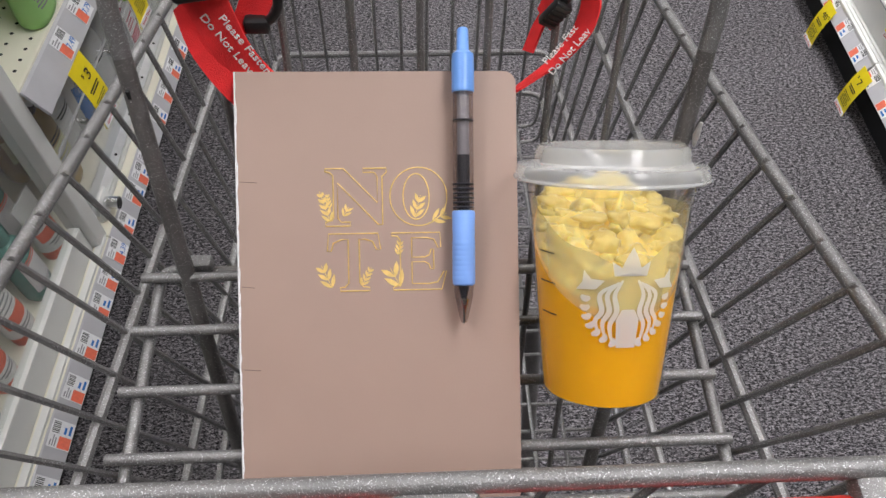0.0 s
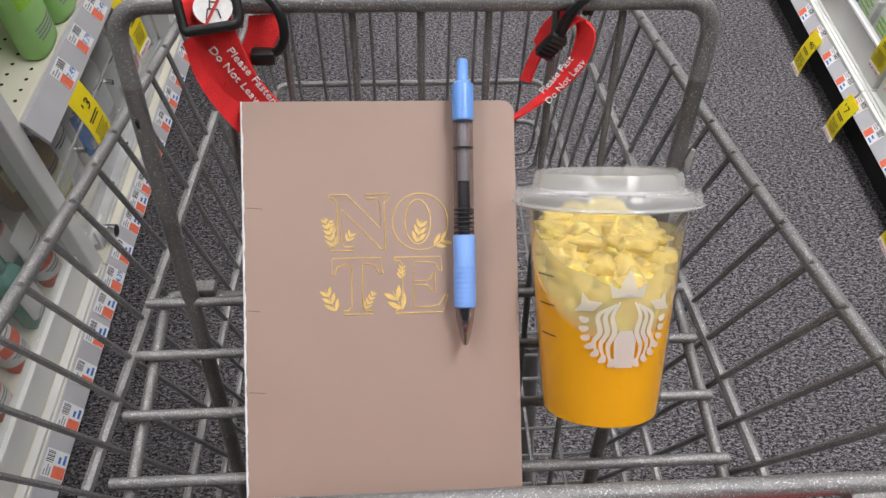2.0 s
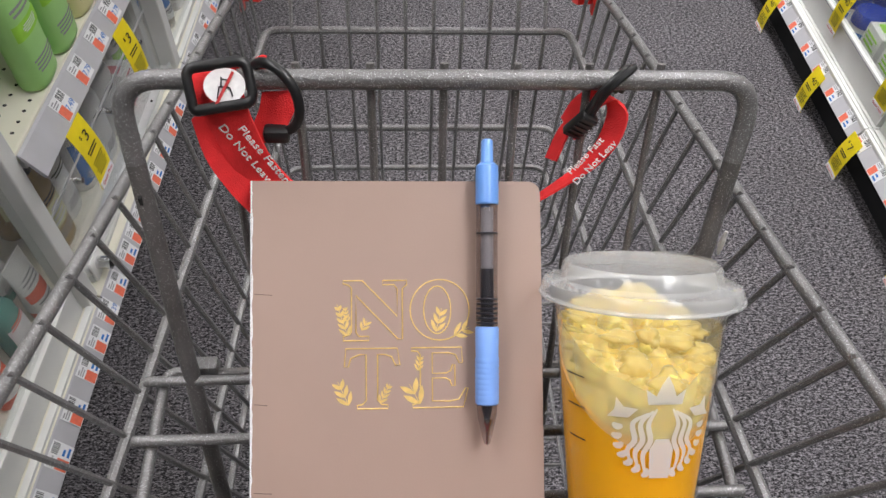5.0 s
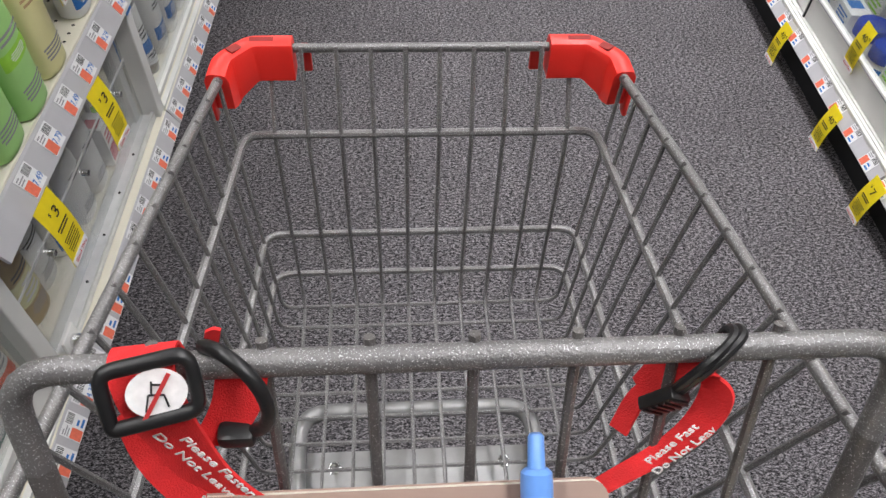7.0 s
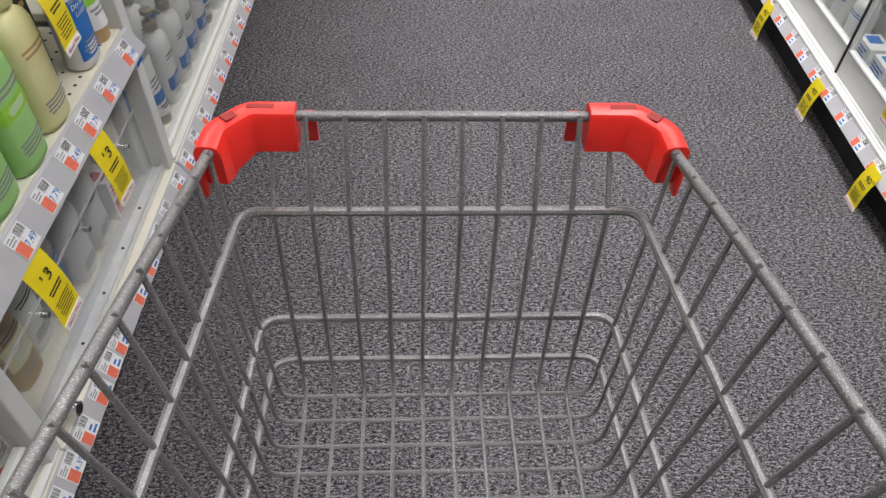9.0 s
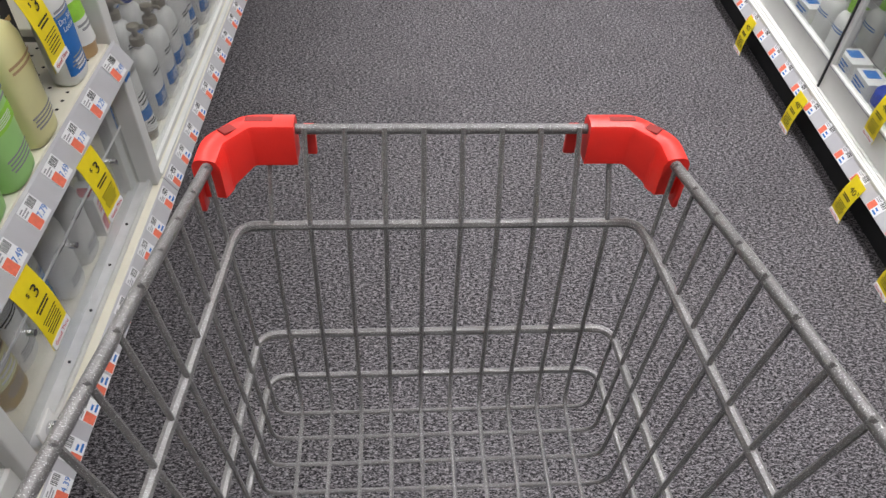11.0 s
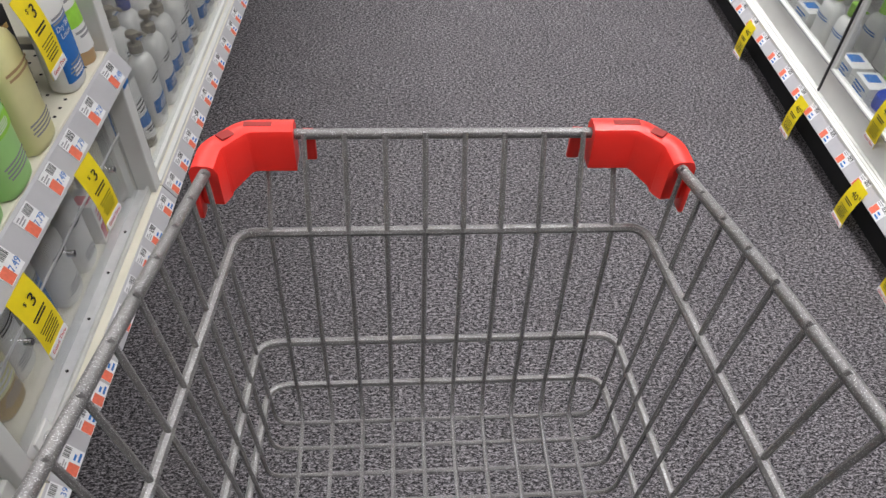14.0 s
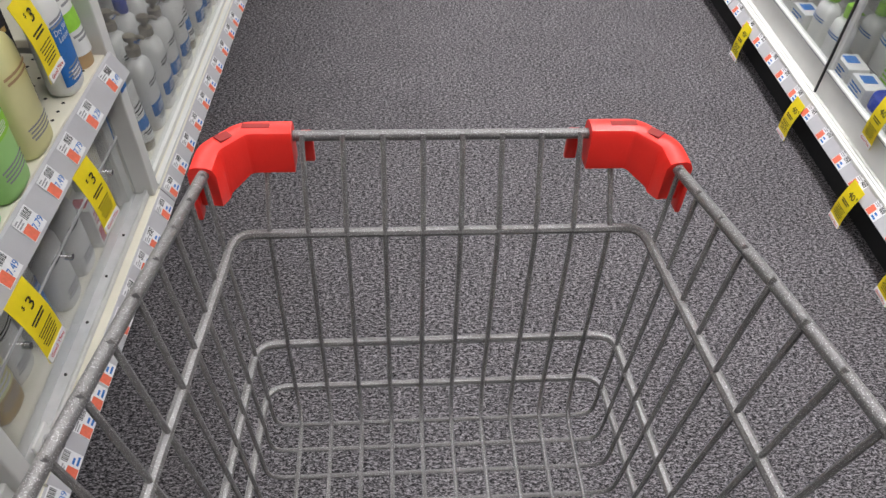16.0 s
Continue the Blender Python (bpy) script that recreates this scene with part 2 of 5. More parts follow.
def smooth_path(pts, n=6):
    """A Catmull-Rom line through the points."""
    p = [Vector(a) for a in pts]
    p = [p[0] * 2 - p[1]] + p + [p[-1] * 2 - p[-2]]
    out = []
    for i in range(1, len(p) - 2):
        for k in range(n):
            t = k / n
            out.append(0.5 * (2 * p[i] + (p[i + 1] - p[i - 1]) * t + (2 * p[i - 1] - 5 * p[i] + 4 * p[i + 1] - p[i + 2]) * t * t
                              + (3 * p[i] - p[i - 1] - 3 * p[i + 1] + p[i + 2]) * t ** 3))
    out.append(p[-2])
    return out


def tube(bm, pts, r, seg=8, closed=False):
    pts = [Vector(p) for p in pts]
    n = len(pts)
    rings, ref = [], None
    for i, p in enumerate(pts):
        if closed:
            d = (pts[(i + 1) % n] - pts[i - 1]).normalized()
        else:
            d = (pts[min(i + 1, n - 1)] - pts[max(i - 1, 0)]).normalized()
        if ref is None:
            ref = d.orthogonal().normalized()
        ref = (ref - d * ref.dot(d)).normalized()
        side = d.cross(ref)
        rad = r[i] if isinstance(r, (list, tuple)) else r
        rings.append([bm.verts.new(p + (ref * math.cos(a) + side * math.sin(a)) * rad) for a in (2 * math.pi * k / seg for k in range(seg))])
    for i in range(n if closed else n - 1):
        a, b = rings[i], rings[(i + 1) % n]
        for k in range(seg):
            bm.faces.new((a[k], a[(k + 1) % seg], b[(k + 1) % seg], b[k]))
    if not closed:
        bm.faces.new(rings[0][::-1])
        bm.faces.new(rings[-1])
    return bm


def tubed(pts, r, seg=8, closed=False):
    return tube(bmesh.new(), pts, r, seg, closed)


def lathe(bm, profile, sx=1.0, sy=1.0, seg=24, cx=0.0, cy=0.0, square=0.0, caps=True):
    """Turns (radius, height) pairs round the z axis; square > 0 makes the section boxier."""
    rings = []
    for r, z in profile:
        ring = []
        for k in range(seg):
            a = 2 * math.pi * k / seg
            c, s = math.cos(a), math.sin(a)
            f = 1 / max(abs(c), abs(s)) if square else 1
            f = 1 + (f - 1) * square
            ring.append(bm.verts.new((cx + r * sx * c * f, cy + r * sy * s * f, z)))
        rings.append(ring)
    for a, b in zip(rings, rings[1:]):
        for k in range(seg):
            bm.faces.new((a[k], a[(k + 1) % seg], b[(k + 1) % seg], b[k]))
    if caps:
        bm.faces.new(rings[0][::-1])
        bm.faces.new(rings[-1])
    return bm


def lathed(profile, **k):
    return lathe(bmesh.new(), profile, **k)


def wrap(profile, a0, a1, sx=1.0, sy=1.0, lift=0.0006, seg=10, square=0.0):
    """A label patch that lies on a turned body between two angles in degrees."""
    bm = bmesh.new()
    rings = []
    for r, z in profile:
        ring = []
        for k in range(seg + 1):
            a = radians(a0 + (a1 - a0) * k / seg)
            c, s = math.cos(a), math.sin(a)
            f = 1 / max(abs(c), abs(s)) if square else 1
            f = 1 + (f - 1) * square
            ring.append(bm.verts.new(((r * sx * f + lift) * c, (r * sy * f + lift) * s, z)))
        rings.append(ring)
    for a, b in zip(rings, rings[1:]):
        for k in range(seg):
            bm.faces.new((a[k], a[k + 1], b[k + 1], b[k]))
    return bm


def ribbon(bm, pts, sides, thick=0.0012):
    """A strap along pts whose half-width vectors are given."""
    pts = [Vector(p) for p in pts]
    sides = [Vector(s) for s in sides]
    rows = []
    for i, (p, s) in enumerate(zip(pts, sides)):
        d = (pts[min(i + 1, len(pts) - 1)] - pts[max(i - 1, 0)]).normalized()
        nrm = d.cross(s).normalized() * thick / 2
        rows.append([bm.verts.new(q) for q in (p - s + nrm, p + s + nrm, p + s - nrm, p - s - nrm)])
    for a, b in zip(rows, rows[1:]):
        for k in range(4):
            bm.faces.new((a[k], b[k], b[(k + 1) % 4], a[(k + 1) % 4]))
    bm.faces.new(rows[0])
    bm.faces.new(rows[-1][::-1])
    return bm


def lettering(text, size, m, mat, parent, name="lettering", label="", depth=0.0002, align="CENTER"):
    cu = bpy.data.curves.new(name, "FONT")
    cu.body, cu.size, cu.extrude, cu.align_x, cu.align_y = text, size, depth, align, "CENTER"
    cu.resolution_u = 3
    tmp = bpy.data.objects.new("tmp", cu)
    scene.collection.objects.link(tmp)
    bpy.context.view_layer.update()
    me = bpy.data.meshes.new_from_object(tmp.evaluated_get(bpy.context.evaluated_depsgraph_get()))
    bpy.data.objects.remove(tmp)
    me.transform(m)
    me.materials.clear()
    me.materials.append(mat)
    me.name = name
    ob = new(name, me)
    ob.parent = parent
    if label:
        tagged(ob, label)
    return ob


def structure(name, bm, mat, label, category, m=None):
    ob = part(name, bm, mat, smooth=False)
    ob.matrix_basis = m if m is not None else AISLE
    return tagged(ob, label, category, kind="structure")


# ---- the large structure ----
structure("floor", boxed(-3.2, -4, -0.05, 3.8, 8, 0), CARPET, "grey speckled loop-pile carpet across the store aisle", "carpet")
structure("wall_south", boxed(-3.2, -4.1, 0, 3.8, -4, 3.0), WALL, "plain off-white store wall behind the walker", "wall")
structure("wall_north", boxed(-3.2, 8, 0, 3.8, 8.1, 3.0), WALL, "plain off-white store wall at the aisle's end", "wall")
structure("wall_far_west", boxed(-3.3, -4.1, 0, -3.2, 8.1, 3.0), WALL, "plain off-white side wall of the store", "wall")
structure("wall_far_east", boxed(3.8, -4.1, 0, 3.9, 8.1, 3.0), WALL, "plain off-white side wall of the store", "wall")
structure("ceiling", boxed(-3.2, -4, 3.0, 3.8, 8, 3.06), CEIL, "white tiled store ceiling above the aisle", "ceiling")
structure("wall_west", boxed(-1.06, -4, 0, -1.02, 8, 1.8), WALL, "off-white shelf backing panel of the aisle", "wall")
structure("wall_east", boxed(1.46, -4, 0, 1.50, 8, 1.8), WALL, "off-white shelf backing panel of the aisle", "wall")
# Set forward and near-black, so the colour also stands for shade under the lip.
structure("toe_board_west", boxed(-0.72, -4, 0.0, -0.642, 8, 0.100), TOE, "black recessed toe board, also standing for shade under the shelves", "baseboard")
structure("toe_board_east", boxed(1.052, -4, 0.0, 1.12, 8, 0.100), TOE, "black recessed toe board, also standing for shade under the shelves", "baseboard")

# Boards out of view, added to keep light off the goods and carpet below.
for k, z in enumerate((0.86, 1.24, 1.60)):
    structure("wall_shelf_west", boxed(-1.018, -4, z, -0.70 - 0.02 * k, 8, z + 0.02), SHELF, "unseen cream enamel upper shelf board added to shade the aisle", "shelf board")
    structure("wall_shelf_east", boxed(1.10 + 0.02 * k, -4, z, 1.458, 8, z + 0.02), SHELF, "unseen cream enamel upper shelf board added to shade the aisle", "shelf board")

# assumed ceiling lights: long rows of fluorescent troffers, one long lamp to each row
# No source is in view; row places and shares are tuned to the shading.
for gx, share in ((-1.15, 0.98), (0.84, 1.36), (3.45, 0.25)):
    for gy in (-0.45, 1.05, 2.55, 4.05, 5.55, 7.05):
        lt = thing("ceiling_light", in_aisle(gx, gy, 2.985), "assumed white recessed fluorescent ceiling troffer, out of view", "ceiling light", "ceiling lights")
        part("frame", boxed(-0.30, -0.72, -0.012, 0.30, 0.72, 0.012, 0.004), WHITE_FRAME, lt)
        part("diffuser", boxed(-0.27, -0.69, -0.018, 0.27, 0.69, -0.0125), GLOW, lt)
    la = bpy.data.lights.new("assumed_light_row", "AREA")
    la.shape, la.size, la.size_y, la.energy, la.color = "RECTANGLE", 0.5, 9.0, LAMP_POWER * share, LAMP_COLOR
    la.spread = radians(92)
    lo = new("assumed_light_row", la)
    lo.matrix_basis = in_aisle(gx, 3.3, 2.95)

# ---- shelving ----
SECTION = 1.22


def strip_mesh(y0, y1, side, x, z, lean=0.022, h=0.036):
    """A leaning price channel with rolled edges; side is +1 when it faces +x."""
    bm = bmesh.new()
    sec = [(0, 0), (-lean, h), (-lean - 0.004, h + 0.003), (-lean - 0.006, h), (-0.006, -0.002), (-0.002, -0.003)]
    rows = [[bm.verts.new((x + side * a, y, z + b)) for a, b in sec] for y in (y0, y1)]
    n = len(sec)
    for k in range(n):
        f = (rows[0][k], rows[0][(k + 1) % n], rows[1][(k + 1) % n], rows[1][k])
        bm.faces.new(f if side < 0 else f[::-1])
    bm.faces.new(rows[0] if side > 0 else rows[0][::-1])
    bm.faces.new(rows[1][::-1] if side > 0 else rows[1])
    return bm


def price_tag(price=""):
    """Stands in its local x-y plane, 38 x 33 mm, facing +z."""
    t = thing("price_tag", Matrix(), "white shelf price tag with orange block and barcode", "price tag", "shelf price tags")
    part("card", boxed(-0.019, -0.0165, 0, 0.019, 0.0165, 0.0006), PAPER, t, smooth=False)
    part("orange_block", boxed(-0.018, -0.0155, 0.0007, -0.002, 0.002, 0.0010), ORANGE, t, smooth=False)
    bm = bmesh.new()
    for i in range(7):
        box(bm, 0.001 + i * 0.0024, 0.004, 0.0007, 0.001 + i * 0.0024 + (0.0014 if i % 2 else 0.0009), 0.0145, 0.0010)
    tagged(part("barcode", bm, BLACK, t, smooth=False), kind="stuff")
    if price:
        lettering(price, 0.0125, Matrix.Translation((0.0085, -0.0075, 0.0009)), BLUE_PRINT, t, "price", "printed price " + price)
    else:
        bm = bmesh.new()
        for i, w in enumerate((0.013, 0.009)):
            box(bm, 0.002, -0.013 + i * 0.007, 0.0007, 0.002 + w, -0.0095 + i * 0.007, 0.0010)
        part("printed_bar", bm, BLUE_PRINT, t, smooth=False)
    bm = bmesh.new()
    for i, w in enumerate((0.012, 0.015, 0.008)):
        box(bm, -0.017, 0.005 + i * 0.0035, 0.0007, -0.017 + w, 0.0067 + i * 0.0035, 0.0010)
    part("text_bar", bm, PRINT_GREY, t, smooth=False)
    return t


def sale_card(number, big=0.024):
    """Hangs down from its local origin in the x-z plane, facing -y, 42 x 105 mm."""
    t = thing("sale_card", Matrix(), "yellow hanging sale card with black number and red foot", "sale card", "hanging sale cards")
    bm = bmesh.new()
    n = 6
    prev = None
    for i in range(n + 1):
        z = -0.105 * i / n
        y = -0.006 * math.sin(math.pi * i / n)
        row = [bm.verts.new((x, y + dy, z)) for x, dy in ((-0.021, 0), (0.021, 0), (0.021, 0.0007), (-0.021, 0.0007))]
        if prev:
            for k in range(4):
                bm.faces.new((prev[k], row[k], row[(k + 1) % 4], prev[(k + 1) % 4]))
        else:
            bm.faces.new(row)
        prev = row
    bm.faces.new(prev[::-1])
    part("card", bm, YELLOW, t)
    up = Matrix.Translation((0.004, -0.0064, -0.025)) @ pose(0, 0, 0, 90, 0, 0)
    lettering(number, big, up, BLACK, t, "number")
    mark = ("$", -0.0075) if len(number) == 1 else ("%", 0.0185)
    lettering(mark[0], 0.0085, Matrix.Translation((mark[1], -0.0062, -0.019)) @ pose(0, 0, 0, 90, 0, 0), BLACK, t, "mark")
    bm = bmesh.new()
    for i, w in enumerate((0.026, 0.022)):
        box(bm, -w / 2, -0.0072, -0.0445 - i * 0.005, w / 2, -0.0064, -0.0425 - i * 0.005)
    for i in range(6):
        w = 0.030 - 0.003 * (i % 3)
        box(bm, -w / 2, -0.0070 + i * 0.0004, -0.062 - i * 0.0045, w / 2, -0.0062 + i * 0.0004, -0.0613 - i * 0.0045)
    part("text_bar", bm, BLACK, t, smooth=False)
    part("foot", boxed(-0.0205, -0.0033, -0.1048, 0.0205, -0.0008, -0.094), PAPER, t, "white foot band", smooth=False)
    lettering("Good Thru", 0.0072, Matrix.Translation((0, -0.0036, -0.0994)) @ pose(0, 0, 0, 90, 0, 0), MAROON, t, "foot_print")
    return t


TAG = price_tag()
PRICED = {price: price_tag(price) for price in ("7.49", "7.79", "9.29", "4.39")}
for tag in (TAG, *PRICED.values()):
    for piece in tag.children:
        piece.data.transform(Matrix.Diagonal((1.18, 1.22, 1, 1)))
CARD3, CARD7, CARD40 = sale_card("3"), sale_card("7"), sale_card("40", 0.02)
for card, grow in ((CARD3, (1.42, 1, 1.16)), (CARD7, (1.32, 1, 1.12)), (CARD40, (1.32, 1, 1.12))):
    for piece in card.children:
        piece.data.transform(Matrix.Diagonal((*grow, 1)))
shown = set()
LEAN = math.degrees(math.atan2(0.022, 0.036))


def put_tag(x, y, z, side, along=0.5, price=""):
    """Onto a channel whose lower lip is at x, z."""
    jit = random.uniform(-1.5, 1.5)
    off = 0.0012
    px, pz = x - side * 0.022 * along + side * off * 0.85, z + 0.036 * along + off * 0.5
    if side > 0:
        m = in_aisle(px, y, pz) @ pose(0, 0, 0, 0, 0, 90) @ pose(0, 0, 0, 90 - LEAN, 0, 0) @ pose(0, 0, 0, 0, 0, jit)
    else:
        m = in_aisle(px, y, pz) @ pose(0, 0, 0, 0, 0, -90) @ pose(0, 0, 0, 90 - LEAN, 0, 0) @ pose(0, 0, 0, 0, 0, jit)
    if price and price not in shown:
        shown.add(price)
        PRICED[price].matrix_basis = m
    else:
        copy_thing(PRICED[price] if price else TAG, m)


def put_card(card, x, y, z, side, swing=12):
    m = in_aisle(x, y, z) @ pose(0, 0, 0, 0, 0, 90 * side) @ pose(0, 0, 0, -swing, 0, random.uniform(-3, 3))
    return copy_thing(card, m)


LX, LZ = -0.600, 0.088     # lower lip of the left price channel
UX, UZ = -0.596, 0.443     # lower lip of the left upper channel
RX, RZ = 1.016, 0.088      # lower lip of the right price channel
LEFT_CUTS = (-4.36, -3.14, -1.92, -0.73, 0.49, 1.195, 2.37, 3.59, 4.81, 6.03)
RIGHT_CUTS = (-3.88, -2.66, -1.44, -0.22, 1.00, 2.22, 3.44, 4.66, 5.88)


def shelf_section(y0, y1, style):
    """A left-hand unit: deck, price channel, front and, behind acrylic, an upper shelf."""
    u = thing("shelf_unit", AISLE, {"open": "cream enamel shelf unit with acrylic lower door", "glass": "white framed glass display cabinet with cream deck"}[style], "shelf unit", "shelf units")
    part("deck", boxed(-1.018, y0 + 0.001, 0.110, -0.624, y1 - 0.001, 0.128, 0.003), SHELF, u, smooth=False)
    part("price_channel", strip_mesh(y0 + 0.002, y1 - 0.002, 1, LX, LZ), GREY_STRIP, u, "pale grey price channel", smooth=False)
    part("post", boxed(-0.672, y1 - 0.028, 0.129, -0.628, y1 + 0.006, 1.9, 0.003), WHITE_FRAME, u, smooth=False)
    if style == "open":
        ch = part("door_channel", boxed(-0.684, y0 + 0.03, 0.129, -0.639, y1 - 0.03, 0.140, 0.002), ALU, u, "brushed aluminium door channel", smooth=False)
        part("lip", boxed(-0.646, y0 + 0.03, 0.1405, -0.640, y1 - 0.03, 0.149), ALU, ch, smooth=False)
        bm = bmesh.new()
        yy = y0 + 0.08
        while yy < y1 - 0.05:
            lathe(bm, [(0.003, 0.1402), (0.0025, 0.1422)], cx=-0.655, cy=yy, seg=8)
            yy += 0.115
        tagged(part("screw", bm, HOLE, u), kind="stuff")
        d = part("acrylic_door", boxed(-0.668, y0 + 0.032, 0.141, -0.664, y1 - 0.032, 0.430, 0.001), PLEXI, u, "clear acrylic front door", smooth=False)
        d.visible_shadow = False
        part("door_seam", boxed(-0.6636, y0 + 0.034, 0.292, -0.6615, y1 - 0.034, 0.296), ALU, u, smooth=False)
        part("side_frame", boxed(-0.70, y1 - 0.060, 0.129, -0.672, y1 - 0.031, 0.459, 0.002), WHITE_FRAME, u, smooth=False)
        for yy in (y0 + 0.16, (y0 + y1) / 2, y1 - 0.12):
            part("door_stud", tubed([(-0.6638, yy, 0.27), (-0.652, yy, 0.27)], 0.006, 10), CHROME, u, "chrome door stud")
        part("upper_shelf", boxed(-1.018, y0 + 0.001, 0.461, -0.632, y1 - 0.03, 0.480, 0.003), SHELF, u, "cream perforated upper shelf", smooth=False)
        part("upper_channel", strip_mesh(y0 + 0.002, y1 - 0.03, 1, UX, UZ, 0.024, 0.040), GREY_STRIP, u, "pale grey price channel", smooth=False)
        part("shelf_rail", boxed(-0.655, y0 + 0.03, 0.430, -0.640, y1 - 0.03, 0.443, 0.002), ALU, u, smooth=False)
        bm = bmesh.new()
        for row in range(4):
            yy = y0 + 0.03 + 0.012 * (row % 2)
            while yy < y1 - 0.04:
                lathe(bm, [(0.0032, 0.4802), (0.0032, 0.4806)], cx=-0.652 - 0.034 * row, cy=yy, seg=8)
                yy += 0.0254
        tagged(part("peg_hole", bm, HOLE, u, "rows of dark peg holes"), kind="stuff")
    else:
        sill = 0.195 if y1 < 0.7 else 0.143
        part("bottom_rail", boxed(-0.664, y0 + 0.008, 0.129, -0.644, y1 - 0.03, sill, 0.002), WHITE_FRAME, u, smooth=False)
        part("threshold", boxed(-0.638, y0 + 0.006, 0.1285, -0.626, y1 - 0.004, 0.136, 0.001), WHITE_FRAME, u, smooth=False)
        g = part("pane", boxed(-0.656, y0 + 0.01, sill + 0.0002, -0.652, y1 - 0.03, 1.5), GLASS, u, "clear cabinet glass", smooth=False)
        g.visible_shadow = False
        part("upper_shelf", boxed(-1.018, y0 + 0.002, 0.47, -0.76, y1 - 0.03, 0.488, 0.003), SHELF, u, smooth=False)
        part("upper_channel", strip_mesh(y0 + 0.01, y1 - 0.03, 1, -0.74, 0.455), GREY_STRIP, u, smooth=False)
    return u


for i, (a, b) in enumerate(zip(LEFT_CUTS, LEFT_CUTS[1:])):
    shelf_section(a, b, "open" if i == 4 else "glass")


def cabinet_section(y0, y1):
    """A right-hand glass cabinet: deck, price channel, sliding doors in white frames."""
    u = thing("glass_cabinet", AISLE, "white framed display cabinet with sliding glass doors", "display cabinet", "glass cabinets")
    part("deck", boxed(1.034, y0 + 0.001, 0.110, 1.458, y1 - 0.001, 0.128, 0.003), WHITE_FRAME, u, smooth=False)
    part("price_channel", strip_mesh(y0 + 0.003, y1 - 0.003, -1, RX, RZ), GREY_STRIP, u, "pale grey price channel", smooth=False)
    for k, x in enumerate((1.041, 1.051)):
        part("track", boxed(x, y0 + 0.002, 0.1285, x + 0.003, y1 - 0.002, 0.1315 + 0.001 * k, 0.0008), WHITE_FRAME, u, smooth=False)
    mid = (y0 + y1) / 2
    for k, (a, b) in enumerate(((y0 + 0.004, mid + 0.01), (mid + 0.014, y1 - 0.004))):
        d = part("door", boxed(1.060 + 0.006 * k, a, 0.130, 1.078 + 0.006 * k, b, 0.206, 0.002), WHITE_FRAME, u, "white door rail", smooth=False)
        part("bead", boxed(1.0585 + 0.006 * k, a + 0.004, 0.199, 1.0598 + 0.006 * k, b - 0.004, 0.2015), PRINT_GREY, d, "dark glazing line", smooth=False)
        lo, hi = (0.034, 0.010) if k == 0 else (0.010, 0.034)
        part("stile", boxed(1.0605 + 0.006 * k, a, 0.2062, 1.0775 + 0.006 * k, a + lo, 1.5, 0.002), WHITE_FRAME, d, smooth=False)
        part("stile", boxed(1.0605 + 0.006 * k, b - hi, 0.2062, 1.0775 + 0.006 * k, b, 1.5, 0.002), WHITE_FRAME, d, smooth=False)
        g = part("pane", boxed(1.068 + 0.006 * k, a + lo + 0.0005, 0.2062, 1.072 + 0.006 * k, b - hi - 0.0005, 1.5), GLASS, d, "clear cabinet glass", smooth=False)
        g.visible_shadow = False
    part("gasket", boxed(1.055, mid + 0.009, 0.131, 1.0595, mid + 0.015, 1.5), BLACK_PLASTIC, u, smooth=False)
    part("upper_shelf", boxed(1.17, y0 + 0.002, 0.50, 1.458, y1 - 0.002, 0.517, 0.003), WHITE_FRAME, u, smooth=False)
    part("upper_channel", strip_mesh(y0 + 0.01, y1 - 0.01, -1, 1.15, 0.485), GREY_STRIP, u, smooth=False)
    return u


for a, b in zip(RIGHT_CUTS, RIGHT_CUTS[1:]):
    cabinet_section(a, b)

# ---- the shopping cart ----
cart = thing("shopping_cart", pose(0, 0, 0), "small grey wire shopping cart with red plastic corner guards", "shopping cart")
RIM = [(0.158, 0.340, 0.880), (0.165, 0.200, 0.908), (0.190, -0.010, 0.925), (0.198, -0.100, 0.938), (0.204, -0.215, 0.962)]


def rim_at(y):
    """Half width and height of the basket's rim at y."""
    for (xa, ya, za), (xb, yb, zb) in zip(RIM, RIM[1:]):
        if y >= yb:
            f = (ya - y) / (ya - yb)
            return xa + (xb - xa) * f, za + (zb - za) * f
    return RIM[-1][0], RIM[-1][2]


left = [(-x, y, z) for x, y, z in RIM]
rim_path = [Vector(p) for p in reversed(left)] + [Vector((-0.150, 0.370, 0.884)), Vector((0.150, 0.370, 0.884))] + [Vector(p) for p in RIM]
rim_path = fillet(rim_path, 0.03, 4)
part("rim", tubed(rim_path, 0.0038, 10), STEEL, cart)
part("rear_bar", tubed(fillet([(-0.204, -0.19, 0.957), (-0.206, -0.222, 0.962), (0.206, -0.222, 0.962), (0.204, -0.19, 0.957)], 0.02), 0.0042, 10), STEEL, cart)
handle = part("handle", tubed([(-0.17, -0.2400, 0.950), (0.17, -0.2400, 0.950)], 0.011, 16), RED_PLASTIC, cart, "red plastic push handle")
for x in (-0.172, 0.0, 0.172):
    part("bracket", boxed(x - 0.016, -0.246, 0.952, x + 0.016, -0.223, 0.9625, 0.003), STEEL, handle, "grey steel bracket")

RINGS = ((0.150, 0.340, 0.819, 0.193, 0.835, 0.0036), (0.151, 0.331, 0.700, 0.176, 0.712, 0.0034), (0.150, 0.329, 0.640, 0.170, 0.650, 0.0030))
for hw, yf, zf, hb, zb, r in RINGS:
    part("ring", tubed(fillet([(-hb, -0.215, zb), (-hw, yf, zf), (hw, yf, zf), (hb, -0.215, zb)], 0.015 if zf > 0.8 else 0.018, 6), r, 8), STEEL, cart)


